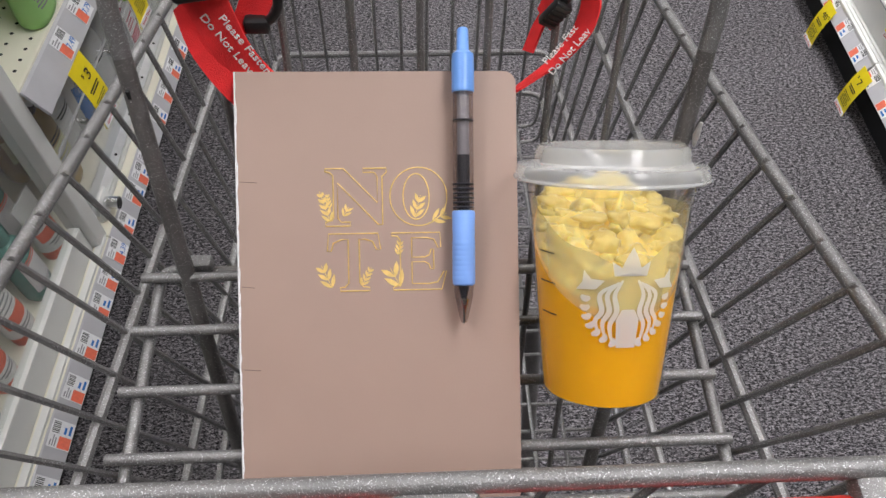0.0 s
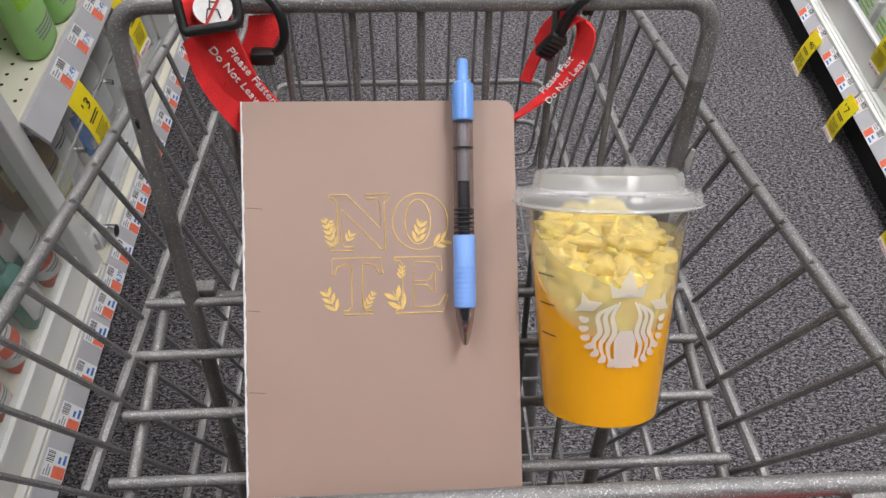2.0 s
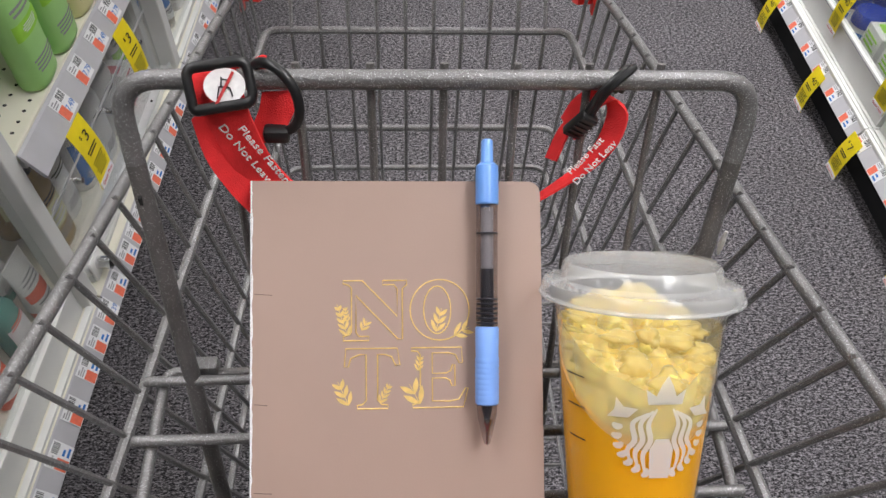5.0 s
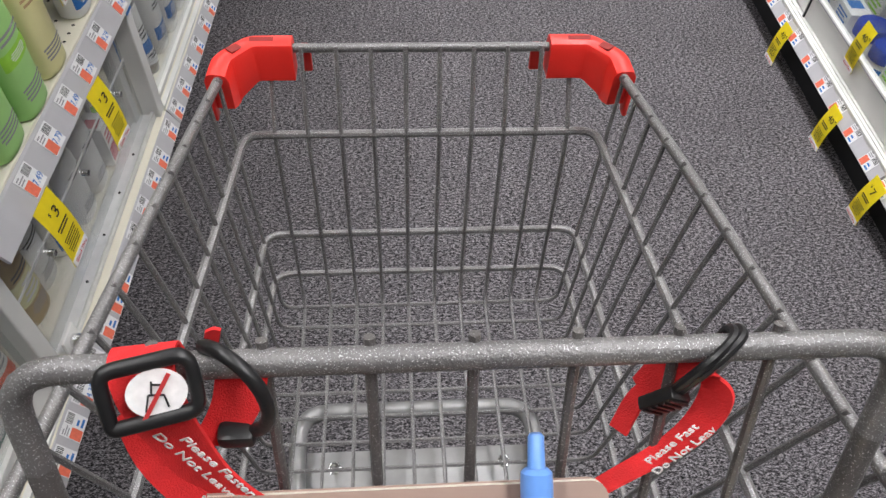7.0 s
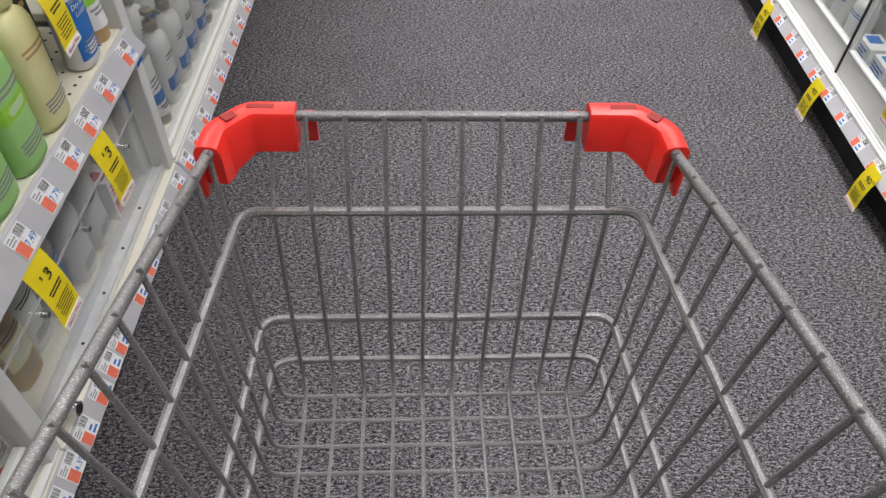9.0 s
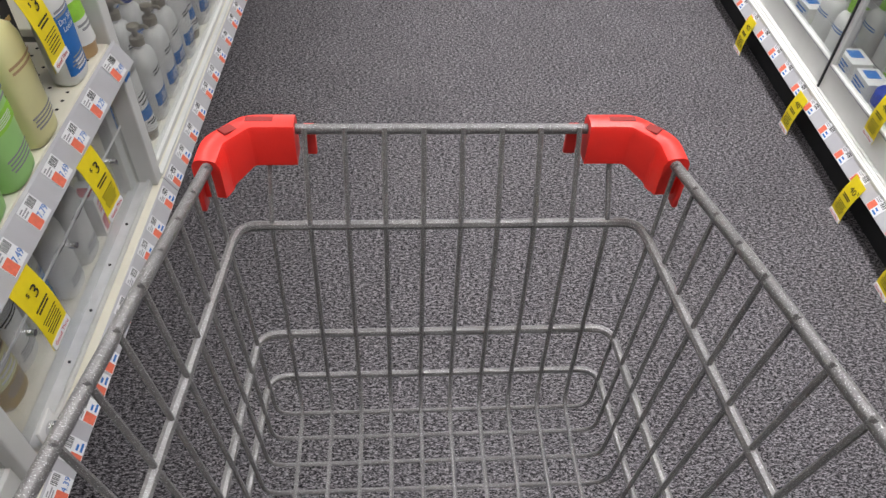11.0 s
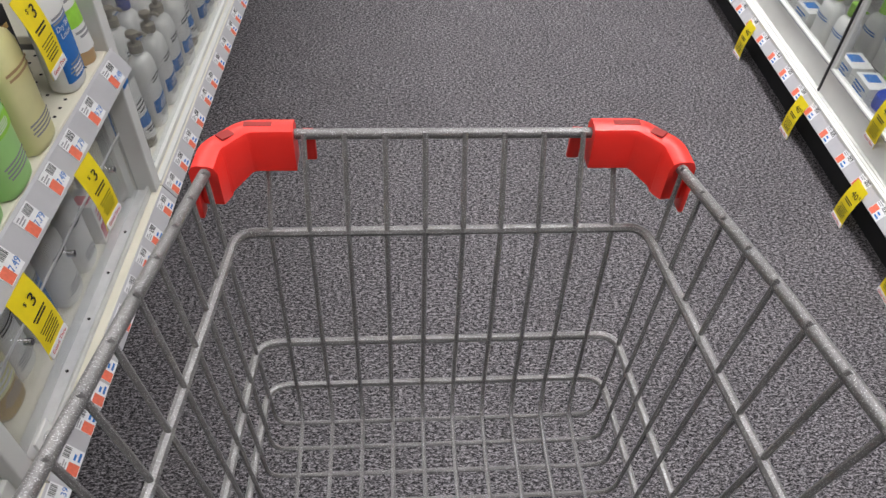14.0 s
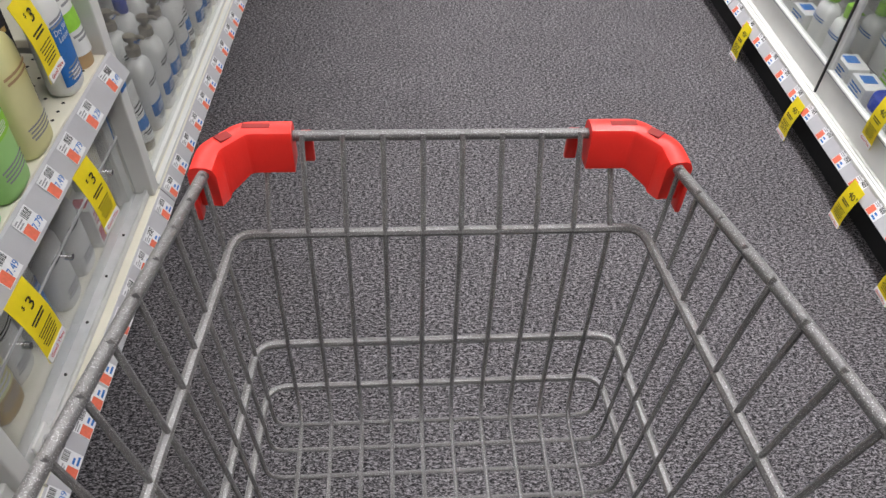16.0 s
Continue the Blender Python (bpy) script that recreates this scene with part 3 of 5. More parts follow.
def ring_x(k, y):
    hw, yf, zf, hb, zb, r = RINGS[k]
    f = (yf - y) / (yf + 0.215)
    return hw + (hb - hw) * f, zf + (zb - zf) * f


# side wires: each runs from the rim down, under the floor and up to the other rim
for k in range(18):
    y, yf = 0.326 - 0.0307 * k, 0.314 - 0.0257 * k
    x0, z0 = rim_at(y)
    fx = 0.1465 + 0.010 * (0.34 - y) / 0.55
    half = [(x0 - 0.0010, y, z0 + 0.0046), (x0 - 0.0016, y, z0 + 0.0030), (fx, yf, 0.6005)]
    pts = [(-x, b, c) for x, b, c in half] + half[::-1]
    part("wire", tubed([pts[0]] + fillet(pts[1:-1], 0.014, 4) + [pts[-1]], [0.0013] + [0.0019] * 12 + [0.0013], 6), STEEL, cart)
# front wires that turn under and run back as the floor
for k in range(10):
    x = (k - 4.5) * 0.0278
    f = abs(x) / 0.15
    pts = [*([(x, 0.366, 0.888)] if k not in (0, 9) else [(x, 0.3695, 0.884), (x, 0.3675, 0.857)]), (x * 1.0, 0.3375, 0.820), (x, 0.328, 0.700), (x, 0.3255, 0.640), (x * 0.98, 0.314, 0.607), (x * 0.98, 0.27, 0.6035), (x * 1.02, -0.2, 0.6035)]
    part("wire", tubed(fillet(pts, 0.012, 3), 0.0019, 6), STEEL, cart)
# rear gate wires behind the child seat
for k in range(9):
    x = (k - 4) * 0.045
    part("wire", tubed([(x, -0.219, 0.958), (x * 0.85, -0.205, 0.61)], 0.0021, 6), STEEL, cart)

# the child seat: tube frame, back wires, seat rods
seat_line = fillet([(-0.128, -0.142, 0.700), (-0.1475, -0.004, 1.028), (0.1475, -0.004, 1.028), (0.118, -0.142, 0.700)], 0.02, 6)
seat_top = [seat_line[0].lerp(seat_line[1], 0.94)] + seat_line[1:-1] + [seat_line[-1].lerp(seat_line[-2], 0.94)]
seat = part("child_seat", tubed(seat_top, 0.0047, 14), STEEL, cart, "grey folding child seat frame")
# Legs take the darker brownish grey; the top bar keeps the rim's grey.
part("leg", tubed([seat_line[0], seat_top[0]], 0.0047, 12), STEEL_DARK, seat, "darker brownish-grey seat leg")
part("leg", tubed([seat_line[-1], seat_top[-1]], 0.0047, 12), STEEL_DARK, seat, "darker brownish-grey seat leg")
for k in range(7):
    x = (k - 3) * 0.0337
    bx = x * 0.9
    part("back_wire", tubed(fillet([(x, 0.0010, 1.0335), (x, -0.004, 1.02), (bx, -0.136, 0.702)], 0.008, 3), 0.0020, 8), STEEL_DARK, seat)
part("back_wire", tubed([(-0.13, -0.139, 0.702), (0.12, -0.139, 0.702)], 0.003, 8), STEEL_DARK, seat)
for k, y in enumerate((-0.071, -0.106, -0.142, -0.178, -0.206)):
    part("seat_rod", tubed([(-0.164 + 0.001 * k, y, 0.872), (0.158 - 0.001 * k, y, 0.872)], 0.0030, 10), STEEL, seat)
part("seat_rod", tubed([(-0.135, -0.064, 0.868), (0.13, -0.064, 0.868)], 0.0028, 8), STEEL_DARK, seat)
for s in (-1, 1):
    part("seat_side", tubed(fillet([(s * 0.140, -0.060, 0.864), (s * 0.156, -0.062, 0.865), (s * 0.152, -0.215, 0.865)], 0.01), 0.0032, 10), STEEL, seat)
part("hinge_plate", boxed(-0.145, -0.066, 0.868, -0.125, -0.058, 0.8765, 0.001), STEEL, seat)
part("paint_chip", tubed([(0.1464, -0.0395, 0.960), (0.1452, -0.0418, 0.953), (0.1458, -0.0432, 0.946)], [0.0009, 0.0019, 0.0006], 6), WORN, seat, "bare chipped paint")
part("rivet_slot", boxed(-0.1455, -0.0315, 0.973, -0.1440, -0.0270, 0.979), HOLE, seat)

# undercarriage
part("under_bow", tubed(fillet([(-0.118, 0.05, 0.585), (-0.124, 0.199, 0.585), (0.104, 0.199, 0.585), (0.100, 0.05, 0.585)], 0.03, 5), 0.0080, 12), DULL, cart, "bright bent support bow")
pl = part("support_plate", boxed(-0.115, 0.120, 0.572, 0.098, 0.162, 0.576, 0.001), DULL, cart, "flat bright support plate")
for x in (-0.088, 0.072):
    part("bolt", lathed([(0.0062, 0.5762), (0.0062, 0.5785), (0.0035, 0.5790), (0.0035, 0.584), (0.0015, 0.5855)], cx=x, cy=0.145, seg=6), CHROME, pl, "hexagonal bolt")
for s in (-1, 1):
    part("leg", tubed(fillet([(s * 0.150, -0.18, 0.60), (s * 0.165, -0.20, 0.15), (s * 0.160, 0.04, 0.145), (s * 0.118, 0.06, 0.577)], 0.05), 0.010, 10), STEEL_DARK, cart)
    for y in (-0.2, 0.03):
        w = part("wheel", lathed([(0.02, -0.012), (0.045, -0.012), (0.05, -0.008), (0.05, 0.008), (0.045, 0.012), (0.02, 0.012)], seg=20), BLACK_PLASTIC, cart, "black rubber caster wheel")
        w.matrix_basis = pose(s * 0.163, y, 0.05, 0, 90, 0)
        part("fork", boxed(s * 0.163 - 0.004, y - 0.01, 0.06, s * 0.163 + 0.004, y + 0.01, 0.142), STEEL_DARK, cart)


def guard_mesh(path, width, top, bottom):
    """A hood with skirts that follows the rim round a corner."""
    bm = bmesh.new()
    sec = [(-width * 0.5, bottom), (-width * 0.5, top - 0.006), (-width * 0.38, top - 0.0015), (-width * 0.2, top), (width * 0.2, top), (width * 0.38, top - 0.0015), (width * 0.5, top - 0.006), (width * 0.5, bottom)]
    rows = []
    run = [0.0]
    for p, q in zip(path, path[1:]):
        run.append(run[-1] + (q - p).length)
    for i, p in enumerate(path):
        d = (path[min(i + 1, len(path) - 1)] - path[max(i - 1, 0)]).normalized()
        out = Vector((d.y, -d.x, 0)).normalized()
        f = run[i] / run[-1]
        drop = 0.0075 * max(0.0, 1 - abs(f - 0.22) / 0.30) - 0.003 * max(0.0, 1 - f / 0.15)
        rows.append([bm.verts.new(p + out * a + Vector((0, 0, b - (drop if b == bottom else 0)))) for a, b in sec])
    for a, b in zip(rows, rows[1:]):
        for k in range(len(sec)):
            bm.faces.new((a[k], a[(k + 1) % len(sec)], b[(k + 1) % len(sec)], b[k]))
    bm.faces.new(rows[0])
    bm.faces.new(rows[-1][::-1])
    bmesh.ops.recalc_face_normals(bm, faces=bm.faces)
    return bm


for s in (-1, 1):
    path = [Vector(p) for p in fillet([(s * 0.1595, 0.331, 0.879), (s * 0.1575, 0.351, 0.8815), (s * 0.137, 0.3700, 0.884), (s * 0.104, 0.370, 0.884)], 0.006, 4)]
    path = [p.lerp(q, k / 3) for p, q in zip(path, path[1:]) for k in range(3) if (q - p).length > 0.002 or k == 0] + [path[-1]]
    gd = part("corner_guard", guard_mesh(path, 0.019, 0.0085, -0.0245), RED_PLASTIC, cart, "bright red moulded corner guard")
    part("tab", boxed(s * 0.0955 - 0.0045, 0.374, 0.858, s * 0.0955 + 0.0045, 0.378, 0.884, 0.0015), RED_PLASTIC, gd)
    part("tab", boxed(s * 0.166 - 0.002, 0.326, 0.846, s * 0.166 + 0.002, 0.337, 0.874, 0.0015), RED_PLASTIC, gd)
    # Thin blocks, not cut in; the darker red stands for shade inside slots.
    part("slot", boxed(s * 0.128 - 0.0095, 0.3675, 0.8916, s * 0.128 + 0.0095, 0.3725, 0.8929), SLOT_SHADE_RED, gd, "thin dark red block standing for a slot's shade")
    sl = part("slot", boxed(-0.004, -0.006, -0.0008, 0.004, 0.006, 0.0006), SLOT_SHADE_RED, gd, "thin dark red block standing for a slot's shade")
    sl.matrix_basis = pose(s * 0.1475, 0.3602, 0.8913, -4, 0, s * 44)

# ---- straps on the seat frame ----
belt = thing("seat_belt", pose(-0.10, -0.01, 1.02), "red webbing seat belt with black buckle on the frame", "seat belt", "child seat belts")
base = Vector((-0.10, -0.01, 1.02))


def loc(pts):
    return [Vector(p) - base for p in pts]


wrap_pts = [(-0.104, 0.0040, 1.020), (-0.104, 0.0030, 1.029), (-0.103, -0.002, 1.0342), (-0.102, -0.009, 1.0345), (-0.0995, -0.0155, 1.030), (-0.0975, -0.019, 1.021), (-0.0950, -0.021, 1.012),
            (-0.0905, -0.025, 1.000), (-0.0855, -0.028, 0.992), (-0.078, -0.031, 0.983), (-0.066, -0.034, 0.975)]
wrap_pts = smooth_path(wrap_pts, 3)
hw = [Vector((0.0104, 0.000, 0.0015)).lerp(Vector((0.0082, -0.002, 0.0075)), max(0, min(1, (i / (len(wrap_pts) - 1) - 0.45) * 2))) for i in range(len(wrap_pts))]
part("webbing", ribbon(bmesh.new(), loc(wrap_pts), hw), WEB, belt)
back = smooth_path([(-0.109, -0.012, 1.018), (-0.105, -0.020, 1.002), (-0.098, -0.026, 0.990), (-0.090, -0.031, 0.980), (-0.082, -0.034, 0.971)], 3)
part("webbing", ribbon(bmesh.new(), loc(back), [Vector((0.006, 0.003, 0.004))] * len(back)), WEB, belt)
loop = smooth_path([(-0.0745, -0.0065, 1.0235), (-0.0760, -0.0110, 1.0180), (-0.0800, -0.0155, 1.0110), (-0.0860, -0.0200, 1.0040)], 4)
flap = smooth_path([(-0.0870, 0.0062, 1.028), (-0.0840, 0.0060, 1.030), (-0.0815, 0.0055, 1.030)], 3)
part("webbing", ribbon(bmesh.new(), loc(flap), [Vector((0.001, 0.0, 0.0035))] * len(flap)), WEB, belt)
part("webbing", ribbon(bmesh.new(), loc(loop), [Vector((0.0085, -0.0010, 0.0015))] * len(loop)), WEB, belt)
# buckle: a rounded ring frame
bm = bmesh.new()
ring = fillet([(-0.0148, -0.005, 0), (-0.0148, 0.0092, 0), (0.0148, 0.0092, 0), (0.0148, -0.0092, 0), (-0.0148, -0.0092, 0), (-0.0148, -0.005, 0)], 0.005, 4)
tube(bm, ring[:-1], 0.0026, 10, closed=True)
bk = part("buckle", bm, BLACK_PLASTIC, belt, "black plastic slide buckle")
BUCKLE = pose(-0.0980 + 0.10, -0.0160 + 0.01, 1.0340 - 1.02, 50, 0, 14) @ Matrix.Diagonal((0.87, 0.98, 1, 1))
bk.matrix_basis = BUCKLE
bm = bmesh.new()
bmesh.ops.create_circle(bm, cap_ends=True, radius=0.0090, segments=28)
badge = part("badge", bm, WHITE_PRINT, belt, "white printed warning roundel")
badge.matrix_basis = BUCKLE @ pose(0.0022, -0.0005, 0.0012) @ Matrix.Diagonal((1.12, 0.86, 1, 1))
bm = bmesh.new()
box(bm, -0.0007, -0.0084, 0, 0.0007, 0.0084, 0.0003)
bar = part("bar", bm, MAROON, belt, "dark red diagonal bar", smooth=False)
bar.matrix_basis = BUCKLE @ pose(0.002, -0.0015, 0.0016, 0, 0, -38)
bm = bmesh.new()
for q in (((-0.004, -0.004), (-0.002, 0.001)), ((-0.002, 0.001), (0.003, 0.000)), ((0.003, 0.000), (0.0035, -0.004)), ((-0.001, 0.001), (0.000, 0.005)), ((0.000, 0.004), (0.004, 0.003))):
    tube(bm, [(*q[0], 0), (*q[1], 0)], 0.00035, 5)
cart_mark = part("mark", bm, BLACK, belt, "small black line pictogram")
cart_mark.matrix_basis = BUCKLE @ pose(0.0015, -0.0015, 0.0016)
arc = [(-0.0765 + 0.0115 * math.sin(a), -0.007 - 0.012 * math.sin(a * 0.7), 1.0235 + 0.0145 * math.cos(a)) for a in (radians(d) for d in range(-50, 190, 16))]
part("keeper", tubed(loc(arc), 0.0024, 10), BLACK_PLASTIC, belt, "black plastic keeper loop")
part("teeth", boxed(0.017, -0.0125, -0.0150, 0.029, -0.005, -0.0075, 0.002), BLACK_PLASTIC, belt)
p0, p1 = Vector((-0.0935, -0.0212, 1.0125)), Vector((-0.072, -0.0325, 0.983))
dirx = (p1 - p0).normalized()
side_v = Vector((0.78, -0.1, 0.6))
side_v = (side_v - dirx * side_v.dot(dirx)).normalized()
nz = dirx.cross(side_v).normalized()
rotm = Matrix((dirx, side_v, nz)).transposed().to_4x4()
for text, k, along in (("Please Fasten", 0.0040, 0.0150), ("Do Not Leave", -0.0040, 0.0115)):
    lettering(text, 0.0062, Matrix.Translation(p0 + dirx * along + side_v * k + nz * 0.0018 - base) @ rotm, WHITE_PRINT, belt, "lettering", "white printed warning words")

belt2 = thing("seat_belt", pose(0.080, -0.01, 1.02), "red webbing seat belt end with black keeper loop", "seat belt", "child seat belts")
base = Vector((0.10, -0.01, 1.02))
rp = smooth_path([(0.082, -0.006, 1.000), (0.087, -0.004, 1.012), (0.0955, -0.006, 1.0215), (0.1015, -0.0125, 1.017), (0.099, -0.018, 1.003), (0.090, -0.022, 0.990), (0.078, -0.025, 0.980), (0.062, -0.030, 0.970)], 4)
sd = [Vector((0.0025, -0.0065, -0.0015)).lerp(Vector((0.0045, -0.0022, 0.0055)), i / (len(rp) - 1)) for i in range(len(rp))]
part("webbing", ribbon(bmesh.new(), loc(rp), sd), WEB, belt2)
tail = smooth_path([(0.086, -0.004, 1.008), (0.080, -0.006, 0.997), (0.075, -0.012, 0.985)], 4)
part("webbing", ribbon(bmesh.new(), loc(tail), [Vector((0.002, -0.003, 0.0015))] * len(tail)), WEB, belt2)
for dx in (0.0, 0.0028):
    lp = smooth_path([(0.0865 + dx, -0.012, 1.013), (0.0905 + dx, -0.0125, 1.026), (0.0965 + dx, -0.010, 1.0330), (0.1035 + dx, -0.004, 1.0345), (0.1055 + dx, 0.0025, 1.029), (0.1035 + dx, 0.0025, 1.016)], 4)
    part("keeper", tubed(loc(lp), 0.0017, 8), BLACK_PLASTIC, belt2, "black plastic keeper loop")
teeth = part("teeth", boxed(-0.0045, -0.0025, -0.008, 0.0045, 0.0025, 0.008, 0.001), BLACK_PLASTIC, belt2)
teeth.matrix_basis = pose(-0.0145, -0.002, -0.012, 10, 28, 0)
for k in range(5):
    rb = part("rib", boxed(-0.004, -0.0034, -0.0062 + k * 0.003, 0.004, -0.0026, -0.005 + k * 0.003), BLACK_PLASTIC, belt2)
    rb.matrix_basis = teeth.matrix_basis
q0, q1 = Vector((0.1015, -0.0185, 1.012)), Vector((0.076, -0.028, 0.978))
dirx = (q0 - q1).normalized()
side_v = Vector((0.55, -0.25, -0.75))
side_v = -(side_v - dirx * side_v.dot(dirx)).normalized()
nz = dirx.cross(side_v).normalized()
rotm = Matrix((dirx, side_v, nz)).transposed().to_4x4()
for text, k in (("Please Fast", 0.003), ("Do Not Leav", -0.0032)):
    lettering(text, 0.0052, Matrix.Translation(q1 + dirx * 0.024 + side_v * k + nz * 0.0022 - base) @ rotm, WHITE_PRINT, belt2, "lettering", "white printed warning words")

# ---- notebook, pen ----
NB_W, NB_L = 0.1355, 0.212
NB_ORIGIN = Vector((-0.0895, -0.033, 0.9925))
nb_x = Vector((1, 0.006, -0.018)).normalized()
nb_up = Vector((0, 0.809, 0.588))
nb_up = (nb_up - nb_x * nb_up.dot(nb_x)).normalized()
nb_n = nb_x.cross(nb_up).normalized()
NOTE_POSE = Matrix.Translation(NB_ORIGIN) @ Matrix((nb_x, nb_up, nb_n)).transposed().to_4x4()


def card_outline(w, l, r, n=6):
    pts = [(0, 0)]
    for cx, cy, a0 in ((w - r, -r, 90), (w - r, -l + r, 0)):
        for k in range(n + 1):
            a = radians(a0 - 90 * k / n)
            pts.append((cx + r * math.cos(a), cy + r * math.sin(a)))
    pts.append((0, -l))
    return pts


def slab(outline, z0, z1):
    bm = bmesh.new()
    lo = [bm.verts.new((x, y, z0)) for x, y in outline]
    hi = [bm.verts.new((x, y, z1)) for x, y in outline]
    bm.faces.new(lo)
    bm.faces.new(hi[::-1])
    n = len(lo)
    for k in range(n):
        bm.faces.new((lo[k], hi[k], hi[(k + 1) % n], lo[(k + 1) % n]))
    bmesh.ops.recalc_face_normals(bm, faces=bm.faces)
    return bm


note = thing("notebook", NOTE_POSE, "taupe soft-cover notebook with gold foil letters", "notebook")
part("cover", slab(card_outline(NB_W, NB_L, 0.006), -0.0004, 0.0), COVER, note, smooth=False)
inner = [(min(max(x, 0.0004), NB_W - 0.0006), min(max(y, -NB_L + 0.0006), -0.0006)) for x, y in card_outline(NB_W, NB_L, 0.006)]
part("pages", slab(inner, -0.0050, -0.0005), PAGES, note, smooth=False)
part("cover", slab(card_outline(NB_W, NB_L, 0.006), -0.0055, -0.0051), COVER, note, smooth=False)
bm = bmesh.new()
rnd = random.Random(4)
prev = None
for k in range(72):
    y = -NB_L * k / 71
    w = 0.0002 + rnd.random() * 0.0007
    row = [bm.verts.new(p) for p in ((-0.0007, y, -0.004), (-0.0005, y, -0.0002), (w, y, 0.00025), (w * 0.6, y, -0.003))]
    if prev:
        for j in range(4):
            bm.faces.new((prev[j], row[j], row[(j + 1) % 4], prev[(j + 1) % 4]))
    prev = row
bmesh.ops.recalc_face_normals(bm, faces=bm.faces)
part("torn_spine", bm, PAPER, note, "frayed white torn spine edge", smooth=False)
# Dark lines that put the shade of the cover's creases into colour.
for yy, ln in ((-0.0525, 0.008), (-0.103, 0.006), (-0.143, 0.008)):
    part("crease", tubed([(0.0015, yy, 0.0000), (0.0015 + ln, yy - 0.0006, 0.0001)], 0.00018, 4), CREASE_SHADE, note)

# gold letters: outlines in units of one letter cell (u right, v up), serif capitals
FOIL = 0.00033
CELL = {
    "N": [[(0.00, 1.00), (0.30, 1.00), (0.85, 0.40), (0.85, 0.86), (0.80, 0.93), (0.62, 0.93), (0.62, 1.0), (1.0, 1.0), (1.0, 0.93), (0.93, 0.86), (0.93, 0.02), (0.86, 0.02), (0.20, 0.75), (0.20, 0.14), (0.25, 0.07), (0.40, 0.07), (0.40, 0.0), (0.00, 0.0), (0.00, 0.07), (0.10, 0.10), (0.13, 0.15), (0.13, 0.88), (0.08, 0.93), (0.00, 0.95)]],
    "T": [[(0.02, 1.00), (0.83, 1.00), (0.87, 0.72), (0.80, 0.72), (0.74, 0.86), (0.62, 0.90), (0.52, 0.90), (0.52, 0.14), (0.58, 0.07), (0.68, 0.06), (0.68, 0.0), (0.20, 0.0), (0.20, 0.06), (0.28, 0.07), (0.34, 0.14), (0.34, 0.90), (0.24, 0.90), (0.10, 0.84), (0.06, 0.70), (0.00, 0.70)]],
    "E": [[(0.00, 1.00), (0.80, 1.00), (0.81, 0.74), (0.76, 0.74), (0.70, 0.88), (0.58, 0.91), (0.33, 0.91), (0.33, 0.57), (0.55, 0.57), (0.62, 0.61), (0.65, 0.71), (0.69, 0.71), (0.69, 0.36), (0.64, 0.36), (0.61, 0.45), (0.54, 0.49), (0.33, 0.49), (0.33, 0.11), (0.60, 0.10), (0.75, 0.13), (0.86, 0.32), (0.90, 0.32), (0.82, 0.0), (0.02, 0.0), (0.02, 0.05), (0.10, 0.08), (0.14, 0.13), (0.14, 0.88), (0.10, 0.94), (0.00, 0.95)]],
}
ell = [(0.5 + 0.48 * math.cos(2 * math.pi * k / 40), 0.5 + 0.51 * math.sin(2 * math.pi * k / 40)) for k in range(40)]
ell2 = [(0.46 + 0.22 * math.cos(2 * math.pi * k / 32), 0.50 + 0.40 * math.sin(2 * math.pi * k / 32)) for k in range(32)]
CELL["O"] = [ell, ell2]


def leaf(bm, x, y, ang, length, width):
    """A small foil leaf with a vein."""
    c, s = math.cos(radians(ang)), math.sin(radians(ang))
    pts = []
    for k in range(8):
        t = k / 8
        pts.append((t, math.sin(math.pi * t) * 0.5))
    for k in range(8):
        t = 1 - k / 8
        pts.append((t, -math.sin(math.pi * t) * 0.5))
    vs = [bm.verts.new((x + (u * length) * c - (v * width) * s, y + (u * length) * s + (v * width) * c, 0.00025)) for u, v in pts]
    bm.faces.new(vs)


LW, LH = 0.0295, 0.0278
for ch, ox, oy in (("N", 0.0420, -0.0745), ("O", 0.0725, -0.0745), ("T", 0.0425, -0.1060), ("E", 0.0735, -0.1060)):
    bm = bmesh.new()
    for outline in CELL[ch]:
        sw = 0.98 if ch == "O" else 1.0
        tube(bm, [(ox + u * LW * sw, oy + v * LH, 0.0001) for u, v in outline], FOIL, 5, closed=True)
    part("letter", bm, GOLD, note, "gold foil outline letter " + ch)
for sx, sy, ang, n, ln in ((0.0440, -0.0665, 108, 5, 0.0062), (0.0440, -0.0600, 100, 4, 0.0035), (0.0445, -0.0985, 115, 3, 0.0080), (0.0590, -0.0975, 62, 4, 0.0048), (0.0775, -0.0985, 118, 2, 0.0105), (0.0850, -0.0650, 75, 3, 0.0075), (0.0935, -0.0665, 25, 2, 0.0080), (0.0505, -0.0640, 60, 2, 0.0052), (0.0765, -0.0830, 80, 3, 0.0045)):
    bm, leaves = bmesh.new(), []
    for k in range(n):
        bx, by = sx + math.cos(radians(ang)) * ln * 0.5 * k, sy - 0.0058 + math.sin(radians(ang)) * ln * 0.5 * k
        for sgn in (-1, 1):
            lm = bmesh.new()
            leaf(lm, bx, by, ang + sgn * 34, ln * (0.85 - 0.10 * k), ln * 0.24)
            leaves.append(lm)
        tube(bm, [(bx, by, 0.0002), (bx + math.cos(radians(ang)) * ln * 0.5, by + math.sin(radians(ang)) * ln * 0.5, 0.0002)], 0.0002, 4)
    sprig = part("sprig", bm, GOLD, note, "gold foil leaf sprig")
    for lm in leaves:
        part("leaf", lm, GOLD, sprig)

